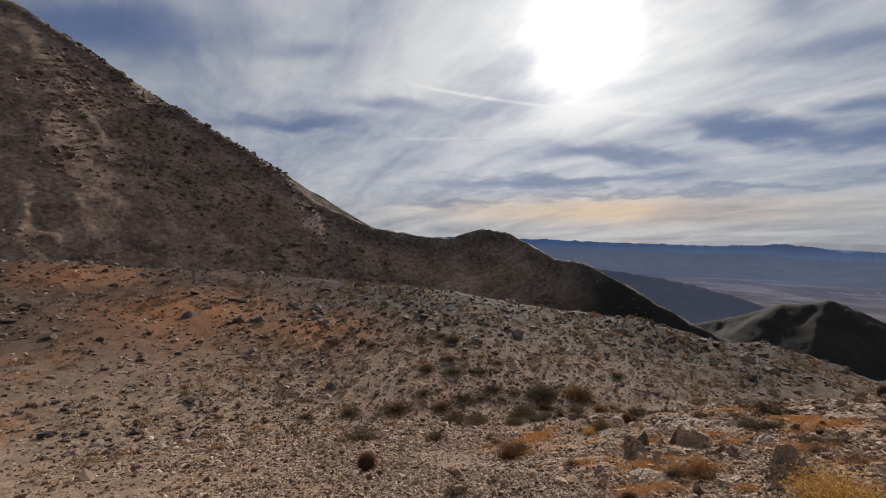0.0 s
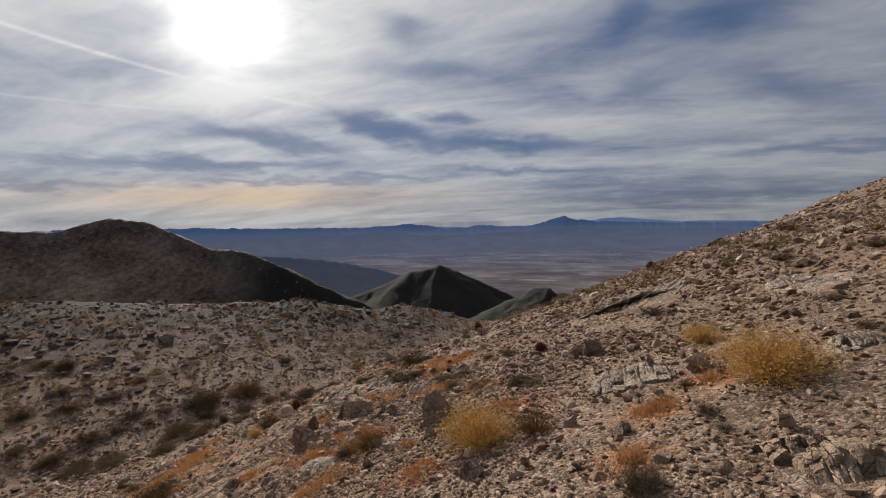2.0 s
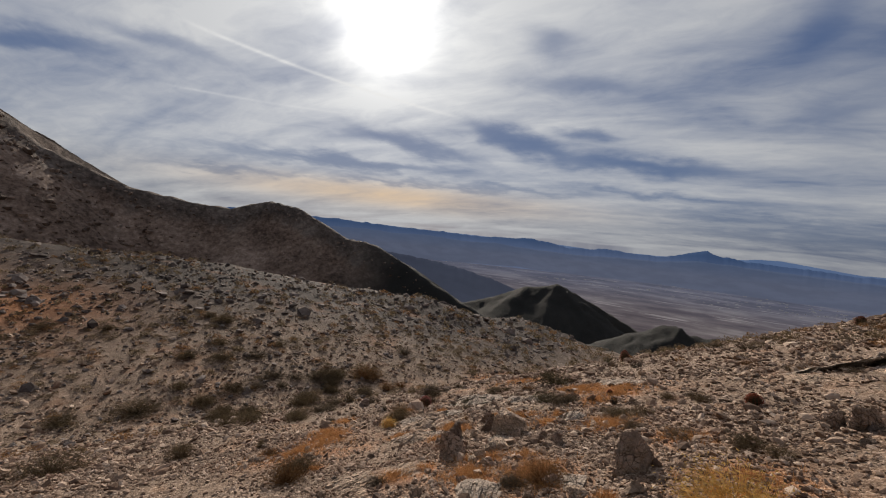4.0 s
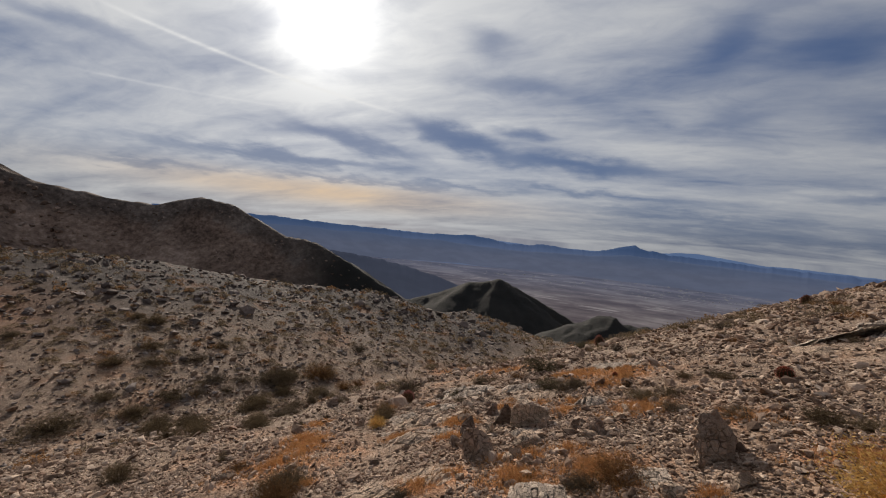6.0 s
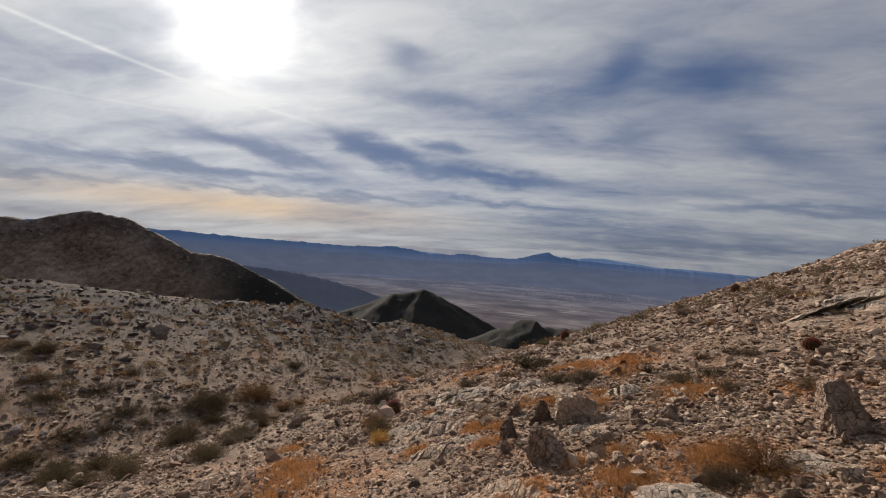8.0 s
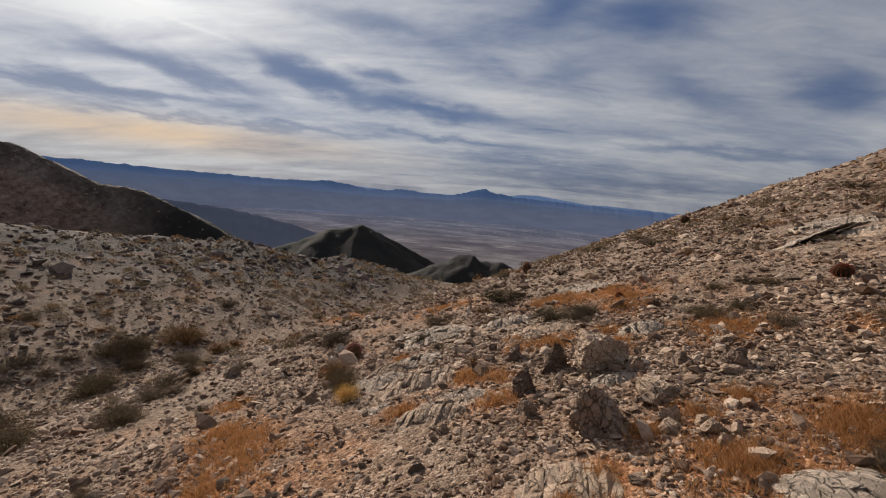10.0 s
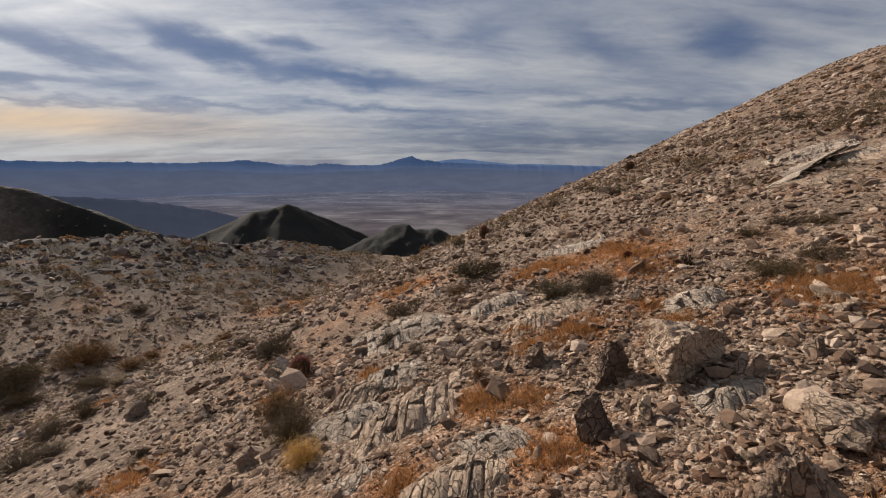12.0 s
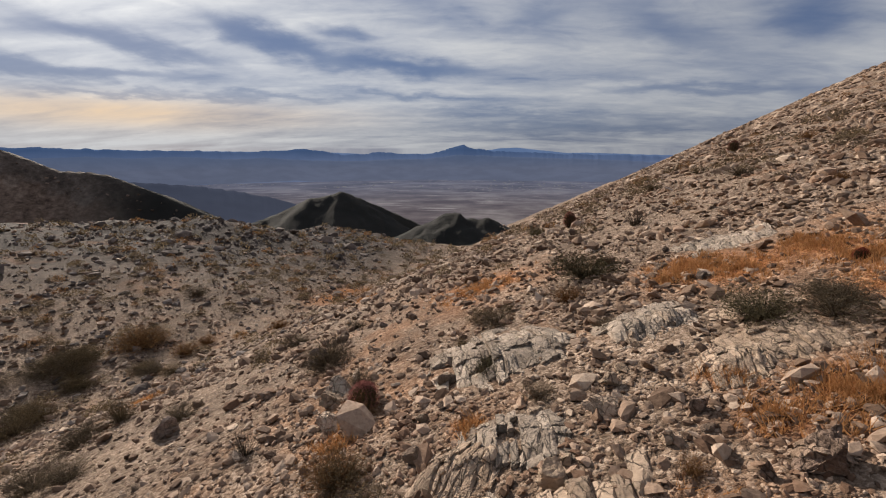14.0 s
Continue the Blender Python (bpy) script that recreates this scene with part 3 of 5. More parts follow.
GRASS.append((-3.03, 11.63, 0.40))
GRASS.append((-5.48, 8.69, 0.20))
GRASS.append((-5.17, 7.81, 0.20))
GRASS.append((-8.89, 9.58, 0.30))
GRASS.append((-8.28, 8.36, 0.30))


def litter(x, y):
    """How much dry grass and rusty earth there is, 0 to 1."""
    v = np.zeros(np.shape(x))
    for gx, gy, r in GRASS:
        d2 = ((x - gx) ** 2 + (y - gy) ** 2) / (r * r)
        v = np.maximum(v, np.exp(-d2 * 0.75))
    return v


def make_ground():
    fine = np.arange(-112, 62, 0.25)
    az = np.radians(np.concatenate([fine, np.arange(62, 248, 2.0)]))
    near = np.arange(0.4, 15, 0.07)
    slope, hills, plain = np.geomspace(15, 190, 145), np.geomspace(192, 950, 170), np.geomspace(970, 4900, 34)
    rr, aa = np.meshgrid(np.concatenate([near, slope, hills, plain]), az, indexing="ij")
    x, y = EYE[0] + rr * np.sin(aa), EYE[1] + rr * np.cos(aa)
    verts = np.stack([x, y, height(x, y)], -1).reshape(-1, 3)
    nr, na = rr.shape
    i, j = np.meshgrid(np.arange(nr - 1), np.arange(na), indexing="ij")
    k = (j + 1) % na
    faces = np.stack([i * na + j, i * na + k, (i + 1) * na + k, (i + 1) * na + j], -1).reshape(-1, 4)
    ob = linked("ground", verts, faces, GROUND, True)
    a = ob.data.attributes.new("litter", "FLOAT", "POINT")
    a.data.foreach_set("value", litter(verts[:, 0], verts[:, 1]).astype(np.float32))
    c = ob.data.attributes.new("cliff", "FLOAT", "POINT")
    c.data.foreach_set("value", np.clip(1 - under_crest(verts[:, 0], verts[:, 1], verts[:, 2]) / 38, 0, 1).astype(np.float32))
    return tagged(ob, "stony tan desert hillside of gravel and bedrock", "ground", kind="structure")


def cap_ground():
    """Closes the small hole in the middle of the ring-shaped sheet."""
    pts = [(EYE[0], EYE[1])] + [(EYE[0] + 0.45 * math.sin(a), EYE[1] + 0.45 * math.cos(a)) for a in np.linspace(0, 2 * math.pi, 24, endpoint=False)]
    verts = [(x, y, float(height(x, y)) + 0.004) for x, y in pts]
    ob = linked("ground", verts, [(0, 1 + (k + 1) % 24, 1 + k) for k in range(24)], GROUND, True)
    return tagged(ob, "stony tan gravel underfoot", "ground", kind="structure")


make_ground()
cap_ground()


def make_valley():
    az = np.radians(np.arange(-70, 60, 0.5))
    r = np.geomspace(1050, 4800, 90)
    rr, aa = np.meshgrid(r, az, indexing="ij")
    x, y = rr * np.sin(aa), rr * np.cos(aa)
    z = FLOOR + 4 + 3 * fbm(x, y, 400, 4)
    nr, na = rr.shape
    i, j = np.meshgrid(np.arange(nr - 1), np.arange(na - 1), indexing="ij")
    faces = np.stack([i * na + j, i * na + j + 1, (i + 1) * na + j + 1, (i + 1) * na + j], -1).reshape(-1, 4)
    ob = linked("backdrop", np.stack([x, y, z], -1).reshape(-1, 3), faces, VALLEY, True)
    return tagged(ob, "hazy purple-grey desert valley floor far below", "valley", kind="structure")


def mountain_range(rows, distance, depth, rough, look_, label):
    """A far range: a skyline from bearings and elevation angles, with spurs and gullies down to the valley floor."""
    az = np.arange(rows[0][0], rows[-1][0], 0.1)
    el = np.interp(az, [r[0] for r in rows], [r[1] for r in rows])
    wide = np.ones(81) / 81
    soft = np.convolve(np.pad(el, 40, mode="edge"), wide, mode="valid")
    steps = np.linspace(-1, 1, 41)
    ss, aa = np.meshgrid(steps, az, indexing="ij")
    dd = distance + depth * ss
    x, y = dd * np.sin(np.radians(aa)), dd * np.cos(np.radians(aa))
    blend = np.clip(np.abs(ss) * 3.5, 0, 1)
    el = el[None, :] * (1 - blend) + soft[None, :] * blend
    top = distance * np.tan(np.radians(el)) + rough * (1 - np.abs(ss)) ** 2 * fbm(aa * 12, 0 * aa + 3, 9, 5)
    fall = np.where(ss < 0, np.abs(ss) ** 0.85, np.abs(ss))
    z = top + (FLOOR - 20 - top) * fall + (1 - np.abs(ss)) * np.abs(ss) * 4 * rough * 0.8 * ridged(x, y, 520, 3)
    nr, na = ss.shape
    i, j = np.meshgrid(np.arange(nr - 1), np.arange(na - 1), indexing="ij")
    faces = np.stack([i * na + j, i * na + j + 1, (i + 1) * na + j + 1, (i + 1) * na + j], -1).reshape(-1, 4)
    return tagged(linked("backdrop", np.stack([x, y, z], -1).reshape(-1, 3), faces, look_, True), label, "mountain range", kind="structure")


make_valley()
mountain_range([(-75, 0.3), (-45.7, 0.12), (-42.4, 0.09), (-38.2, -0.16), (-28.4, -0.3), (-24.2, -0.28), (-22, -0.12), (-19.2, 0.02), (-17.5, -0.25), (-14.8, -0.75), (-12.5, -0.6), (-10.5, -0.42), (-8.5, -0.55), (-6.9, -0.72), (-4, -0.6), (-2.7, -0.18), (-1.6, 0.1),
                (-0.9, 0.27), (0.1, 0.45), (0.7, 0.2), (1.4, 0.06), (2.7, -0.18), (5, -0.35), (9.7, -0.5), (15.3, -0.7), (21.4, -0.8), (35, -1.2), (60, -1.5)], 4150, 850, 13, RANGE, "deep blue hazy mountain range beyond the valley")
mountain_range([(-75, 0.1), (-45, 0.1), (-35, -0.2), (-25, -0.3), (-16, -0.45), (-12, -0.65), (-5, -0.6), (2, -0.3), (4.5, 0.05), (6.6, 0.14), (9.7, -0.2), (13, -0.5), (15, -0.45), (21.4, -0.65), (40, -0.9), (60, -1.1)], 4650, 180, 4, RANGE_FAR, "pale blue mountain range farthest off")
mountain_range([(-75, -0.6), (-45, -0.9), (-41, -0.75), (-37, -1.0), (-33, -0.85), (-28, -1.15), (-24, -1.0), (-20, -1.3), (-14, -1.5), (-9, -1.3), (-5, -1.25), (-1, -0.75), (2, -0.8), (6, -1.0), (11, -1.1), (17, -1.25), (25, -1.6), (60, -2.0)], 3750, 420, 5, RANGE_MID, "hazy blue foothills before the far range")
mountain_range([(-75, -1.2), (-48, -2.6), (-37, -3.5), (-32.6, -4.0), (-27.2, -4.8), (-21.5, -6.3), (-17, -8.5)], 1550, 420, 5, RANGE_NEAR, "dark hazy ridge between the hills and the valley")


def make_town():
    """Low roofs of a town on the valley floor, too far off to count."""
    rng = np.random.default_rng(5)
    verts, faces = [], []
    for cx, cy, sx, sy, count in ((40, 2950, 130, 260, 36), (-230, 2900, 260, 260, 34), (-760, 2750, 60, 40, 8), (330, 2800, 220, 300, 44), (-1500, 2900, 200, 90, 8), (700, 2900, 200, 260, 30)):
        for _ in range(count):
            x, y = cx + sx * rng.normal(), cy + sy * rng.normal()
            w, d, h = rng.uniform(4, 16), rng.uniform(4, 10), rng.uniform(2, 4)
            b = len(verts)
            for k in range(8):
                verts.append((x + (w if k & 1 else -w) / 2, y + (d if k & 2 else -d) / 2, FLOOR + 3 + (h if k & 4 else 0)))
            faces += [[b + q for q in f] for f in ((0, 1, 5, 4), (2, 6, 7, 3), (0, 4, 6, 2), (1, 3, 7, 5), (4, 5, 7, 6))]
    return tagged(linked("far_town", verts, faces, TOWN), "pale roofs of a distant town on the valley floor", "town", kind="stuff")


make_town()


# ---------------------------------------------------------------- rocks
def part(name, me, material_, parent, label=""):
    """Links a mesh as one part under a thing."""
    ob = new(name, me)
    if material_ and not me.materials:
        me.materials.append(material_)
    ob.parent = parent
    if label:
        ob["label"] = label
    return ob


def ball(level):
    bm = bmesh.new()
    bmesh.ops.create_icosphere(bm, subdivisions=level, radius=1.0)
    v = np.array([w.co[:] for w in bm.verts])
    f = np.array([[w.index for w in t.verts] for t in bm.faces])
    bm.free()
    return v, f


BALLS = {k: ball(k) for k in (1, 2, 3, 4, 5)}


def mesh(name, v, f, material_=None, smooth=False):
    me = bpy.data.meshes.new(name)
    me.from_pydata([tuple(p) for p in v], [], [tuple(t) for t in f])
    if smooth:
        me.polygons.foreach_set("use_smooth", np.ones(len(me.polygons), bool))
    if material_:
        me.materials.append(material_)
    return me


def noise3(v, size, seed):
    """Three-dimensional noise laid over points, from three flat cuts."""
    a = fbm(v[:, 0] + seed, v[:, 1] + 0.7 * v[:, 2], size, 4, 0.55)
    b = fbm(v[:, 1] - seed, v[:, 2] + 0.7 * v[:, 0] + 9, size, 4, 0.55)
    return (a + b) * 0.6


def rock_shape(rng, level, size, boxy=3.0, cuts=12, rough=0.05, taper=0.0):
    """A broken stone: a block with flat breaks and a rough skin."""
    n, f = BALLS[level]
    v = n / (np.abs(n) ** boxy).sum(1, keepdims=True) ** (1 / boxy)
    for _ in range(cuts):
        d = rng.normal(size=3) * (1, 1, 0.8)
        d /= np.linalg.norm(d)
        over = np.maximum(v @ d - rng.uniform(0.42, 0.86), 0)
        v = v - over[:, None] * d
    if level >= 2:
        seed = rng.uniform(0, 90)
        v = v * (1 + rough * noise3(v, 0.9, seed))[:, None]
        if level > 3:
            v = v * (1 + 0.9 * rough * noise3(v, 0.42, seed + 7))[:, None]
            step = noise3(v * (0.7, 0.7, 1.8), 0.55, seed + 31)
            v = v * (1 + 0.11 * np.round(step * 4) / 4)[:, None]
            v = v * (1 + 0.7 * rough * noise3(v, 0.13, seed + 3))[:, None]
    else:
        v = v * rng.uniform(0.8, 1.15, (len(v), 1))
    v = v / np.abs(v).max(0)
    v[:, :2] *= (1 - taper * (v[:, 2:] + 1) / 2)
    return v * np.asarray(size), f


ROCK_WORDS = {"": "weathered tan limestone boulder", "slab": "upright tan limestone block with a sharp edge", "flat": "flat tan limestone slab lying", "pale": "pale limestone rock lying",
              "white": "whitish limestone rock jutting", "grey": "grey limestone rock half sunk", "dark": "dark stained limestone boulder"}
rock_rng = np.random.default_rng(21)


def boulder(x, y, wide, high, tone=""):
    rng = rock_rng
    level = 5 if wide > 0.32 and y < 11 else 4 if wide > 0.16 else 3
    deep = wide * rng.uniform(0.6, 0.9)
    v, f = rock_shape(rng, level, (wide * 0.56, deep * 0.6, high * 0.68), 3.0 if tone in ("", "grey", "white") else 5.0, (8 if tone in ("", "dark", "grey") else 13) if level > 3 else 10, 0.25 if tone in ("", "dark", "grey") else 0.17, 0.25 if tone in ("slab", "flat") else 0.5)
    lean = Euler((rng.uniform(-0.18, 0.18), rng.uniform(-0.25, 0.25), rng.uniform(-0.6, 0.6)))
    y = y + deep * 0.35
    ob = new("boulder", mesh("boulder", v, f, ROCK[tone], False))
    ob.matrix_world = Matrix.LocRotScale((x, y, float(height(x, y)) + high * 0.32), lean, None)
    size = "large" if wide > 0.6 else "knee-high" if high > 0.3 else "small"
    return tagged(ob, f"{size} {ROCK_WORDS[tone]} on gravel slope", "rock", "rocks on the slope")


def joint_block(rng, corners, lift, tilt):
    """A block between joints: its top follows the bed and is rough, its sides go down into the slope."""
    k = 5
    u, w = np.meshgrid(np.linspace(0, 1, k), np.linspace(0, 1, k), indexing="ij")
    c = np.asarray(corners)
    xy = (c[0] * (1 - u)[..., None] + c[1] * u[..., None]) * (1 - w)[..., None] + (c[3] * (1 - u)[..., None] + c[2] * u[..., None]) * w[..., None]
    x, y = xy[..., 0], xy[..., 1]
    rim = np.minimum(np.minimum(u, 1 - u), np.minimum(w, 1 - w))
    small = np.linalg.norm(c[0] - c[2])
    z = lie(x, y) + lift(x, y) + tilt[0] + tilt[1] * (u - 0.5) * small + tilt[2] * (w - 0.5) * small
    z = z + 0.06 * small * fbm(x * 3 + 50 * tilt[0], y * 3, 0.30, 3) - 0.035 * small * (rim < 0.01) * rng.uniform(0.2, 2.0, rim.shape)
    top = np.stack([x, y, z], -1).reshape(-1, 3)
    loop = [i * k for i in range(k)] + [(k - 1) * k + j for j in range(1, k)] + [i * k + k - 1 for i in range(k - 2, -1, -1)] + [j for j in range(k - 2, 0, -1)]
    foot = top[loop].copy()
    foot[:, 2] = lie(foot[:, 0], foot[:, 1]) - 0.12
    foot[:, :2] += 0.02 * (foot[:, :2] - xy.reshape(-1, 2).mean(0))
    f = [(i * k + j, (i + 1) * k + j, (i + 1) * k + j + 1, i * k + j + 1) for i in range(k - 1) for j in range(k - 1)]
    m = len(loop)
    f += [(loop[q], k * k + q, k * k + (q + 1) % m, loop[(q + 1) % m]) for q in range(m)]
    return np.vstack([top, foot]), f


BARE = []       # bare bedrock: x, y, radius


def outcrop(x, y, wide, high, way="face"):
    """Bedrock that breaks out of the slope: a bed cut by joints into blocks."""
    rng = rock_rng
    ob = new("bedrock_outcrop")
    turn, shear = rng.uniform(-0.25, 0.2), rng.uniform(-0.3, 0.4)
    wide = wide * 1.15
    deep = wide * (0.75 if way == "face" else 0.8)
    BARE.append((x + 0.2 * shear * deep - 0.5 * deep * math.sin(turn), y + 0.5 * deep * math.cos(turn), 0.44 * wide))
    high = min(high * (0.36 if way == "face" else 0.24), 0.17)
    ob.matrix_world = Matrix.Translation((x, y, float(lie(x, y))))
    cell = max(0.05, min(0.105, wide / 11))
    cols, rows = max(5, int(wide / cell)), max(3, int(deep / cell / 2.4))
    along = np.cumsum(rng.uniform(0.35, 1.7, cols + 1))
    along = (along - along[0]) / (along[-1] - along[0]) - 0.5
    bow = rng.uniform(-0.4, 0.4, cols + 1) * wide / cols
    c, s = math.cos(turn), math.sin(turn)

    def corner(i, v):
        """A point on the joint i, which runs up the slope with a slight bow."""
        gx, gy = along[i] * wide + bow[i] * math.sin(3 * v + i) + shear * v * deep, v * deep
        return x + c * gx - s * gy, y + s * gx + c * gy

    def lift(px, py):
        lx, ly = c * (px - x) + s * (py - y), -s * (px - x) + c * (py - y)
        e = np.clip(1 - np.abs((lx - shear * ly) / (0.5 * wide)) ** 2.5, 0, 1)
        up = np.clip(ly / deep / 0.55, 0, 1)
        return high * (e * (0.12 + 0.88 * up * up * (3 - 2 * up)) - 0.1) * np.clip(1.9 - 1.4 * ly / deep, 0.2, 1) + 0.06 * fbm(px, py, 0.6, 3)

    tone = ROCK[str(rng.choice(["bed", "bed", "flat"]))]
    middle = np.array((x, y, float(lie(x, y))))
    for i in range(cols):
        across = np.cumsum(rng.uniform(0.3, 1.8, rows + 1))
        across = (across - across[0]) / (across[-1] - across[0]) + rng.uniform(-0.12, 0.12)
        for v0, v1 in zip(across, across[1:]):
            if rng.random() < 0.07 + 0.3 * (abs(along[i]) > 0.38):
                continue
            slant = rng.uniform(-0.06, 0.06)
            q = np.array([corner(i, v0), corner(i + 1, v0 + slant), corner(i + 1, v1 + slant), corner(i, v1)])
            q = q.mean(0) + (q - q.mean(0)) * rng.uniform(0.955, 1.01)
            v, f = joint_block(rng, q, lift, (rng.normal(0, 0.07) * high, rng.normal(0, 0.035), rng.normal(0, 0.03)))
            part("rock_block", mesh("rock_block", v - middle, f, tone), None, ob)
    return tagged(ob, "jointed pale limestone bedrock breaking out of the slope", "bedrock", "bedrock outcrops")


boulder(-4.51, 6.73, 0.55, 0.38)
boulder(-4.59, 8.27, 0.38, 0.30, 'dark')
boulder(-4.14, 8.04, 0.60, 0.36, 'flat')
boulder(-3.96, 7.79, 0.21, 0.18)
boulder(-4.06, 7.20, 0.23, 0.13, 'pale')
boulder(-3.26, 7.45, 0.23, 0.17)
boulder(-2.13, 5.95, 0.21, 0.12, 'pale')
boulder(-2.63, 5.82, 0.25, 0.09, 'pale')
boulder(-0.28, 8.40, 0.35, 0.21)
boulder(-3.56, 7.81, 0.18, 0.11)
boulder(-2.18, 6.54, 0.46, 0.40, 'slab')
boulder(-0.06, 8.22, 0.43, 0.27)
boulder(0.48, 6.54, 0.22, 0.24)
boulder(0.97, 3.84, 0.20, 0.15)
boulder(0.99, 4.33, 0.15, 0.15, 'pale')
boulder(0.94, 4.02, 0.13, 0.11)
boulder(-1.29, 4.54, 0.35, 0.14)
boulder(-0.45, 5.22, 0.16, 0.12, 'pale')
boulder(-0.83, 4.56, 0.12, 0.09, 'pale')
boulder(-0.01, 4.79, 0.14, 0.10, 'pale')
boulder(0.95, 6.26, 0.44, 0.20, 'pale')
boulder(1.59, 5.44, 0.30, 0.20)
boulder(-4.91, 8.92, 0.29, 0.18)
boulder(-3.99, 7.12, 0.50, 0.14, 'flat')
boulder(-4.05, 6.78, 0.18, 0.12, 'pale')
boulder(-3.30, 7.56, 0.18, 0.18, 'dark')
boulder(-3.34, 7.41, 0.27, 0.06, 'flat')
boulder(-3.88, 6.54, 0.19, 0.12, 'pale')
boulder(-3.90, 6.69, 0.15, 0.07, 'pale')
boulder(-4.90, 7.71, 0.31, 0.26, 'dark')
boulder(-4.63, 7.74, 0.16, 0.16, 'pale')
boulder(-4.97, 7.27, 0.25, 0.14)
boulder(-6.15, 8.87, 0.24, 0.16)
boulder(-7.39, 8.94, 0.26, 0.15)
boulder(-3.04, 8.17, 0.28, 0.06, 'flat')
boulder(-7.80, 11.15, 0.30, 0.16, 'pale')
boulder(-7.78, 11.30, 0.42, 0.22, 'white')
boulder(-7.68, 10.62, 0.32, 0.16, 'white')
boulder(-4.94, 8.90, 0.26, 0.21, 'dark')
boulder(-5.99, 9.21, 0.25, 0.15, 'pale')
boulder(-5.92, 9.38, 0.12, 0.06, 'pale')
boulder(-5.57, 9.75, 0.33, 0.08, 'flat')
boulder(-5.40, 9.33, 0.14, 0.08, 'pale')
boulder(-5.15, 9.53, 0.14, 0.11, 'dark')
boulder(-10.13, 11.78, 0.47, 0.27, 'grey')
boulder(-8.92, 12.05, 0.29, 0.13)
boulder(-5.16, 8.95, 0.10, 0.10, 'dark')
boulder(-6.01, 9.93, 0.17, 0.06, 'flat')
boulder(-5.45, 10.06, 0.20, 0.09, 'pale')
boulder(-5.10, 10.66, 0.14, 0.07, 'pale')
boulder(-8.49, 12.74, 0.39, 0.26, 'grey')
boulder(-4.00, 5.38, 0.21, 0.09, 'pale')
boulder(-4.21, 5.54, 0.16, 0.12, 'pale')
boulder(-3.75, 4.97, 0.22, 0.12, 'pale')
boulder(-4.03, 7.05, 0.30, 0.11, 'flat')
boulder(-4.08, 6.65, 0.16, 0.10, 'pale')
boulder(-3.91, 6.40, 0.11, 0.09, 'pale')
boulder(-3.28, 7.45, 0.21, 0.18, 'dark')
boulder(-2.62, 5.87, 0.23, 0.08, 'flat')
boulder(-2.36, 6.37, 0.09, 0.09)
boulder(-3.11, 5.40, 0.12, 0.07, 'pale')
boulder(-4.47, 6.17, 0.14, 0.06, 'pale')
boulder(-3.66, 4.92, 0.08, 0.07, 'pale')
boulder(-5.36, 5.31, 0.16, 0.09, 'pale')
boulder(-2.71, 5.42, 0.19, 0.13)
boulder(-2.94, 6.08, 0.25, 0.10)
boulder(-4.04, 3.00, 0.30, 0.15, 'pale')
boulder(-2.37, 3.29, 0.24, 0.12)
boulder(-0.30, 3.73, 0.21, 0.08)
boulder(0.18, 4.13, 0.17, 0.08, 'pale')
boulder(-4.24, 4.69, 0.29, 0.14, 'pale')
outcrop(-6.06, 10.63, 1.28, 0.50, 'face')
outcrop(-4.96, 10.48, 0.87, 0.33, 'face')
outcrop(-4.28, 9.79, 0.65, 0.24, 'face')
outcrop(-3.29, 12.28, 0.90, 0.17, 'top')
outcrop(-6.60, 9.40, 0.46, 0.28, 'face')
outcrop(-6.19, 9.49, 0.63, 0.23, 'top')
outcrop(-4.22, 10.56, 0.39, 0.22, 'face')
outcrop(-6.12, 11.68, 0.36, 0.30, 'top')
outcrop(-5.83, 7.50, 0.60, 0.36, 'face')
outcrop(-6.52, 7.89, 0.50, 0.23, 'top')
outcrop(-5.42, 7.81, 0.48, 0.22, 'face')
outcrop(-6.35, 8.73, 0.62, 0.39, 'face')
outcrop(-3.45, 8.90, 0.47, 0.27, 'face')
outcrop(-4.79, 9.69, 0.47, 0.27, 'top')
outcrop(-4.19, 7.53, 0.39, 0.23, 'face')
outcrop(0.19, 11.27, 1.08, 0.50, 'top')
outcrop(-3.61, 5.61, 0.55, 0.29, 'face')
outcrop(-5.34, 5.51, 0.73, 0.27, 'top')
outcrop(-2.81, 6.00, 0.44, 0.20, 'face')
outcrop(-6.05, 8.40, 0.92, 0.38, 'face')
outcrop(0.97, 3.47, 0.56, 0.42, 'face')
outcrop(0.85, 3.91, 0.31, 0.27, 'face')
outcrop(1.38, 11.18, 1.34, 0.22, 'top')
outcrop(0.25, 6.21, 0.84, 0.32, 'face')
outcrop(-4.84, 5.76, 0.85, 0.26, 'top')
outcrop(3.52, 8.67, 0.91, 0.25, 'top')
outcrop(3.35, 9.76, 0.68, 0.33, 'top')
outcrop(2.20, 5.73, 0.41, 0.26, 'face')
outcrop(6.73, 15.01, 1.34, 0.39, 'top')
boulder(-0.74, 3.34, 0.38, 0.19, 'pale')
boulder(-0.46, 3.20, 0.17, 0.09, 'pale')
boulder(-3.70, 2.99, 0.23, 0.13, 'pale')
boulder(-2.37, 3.27, 0.26, 0.16)



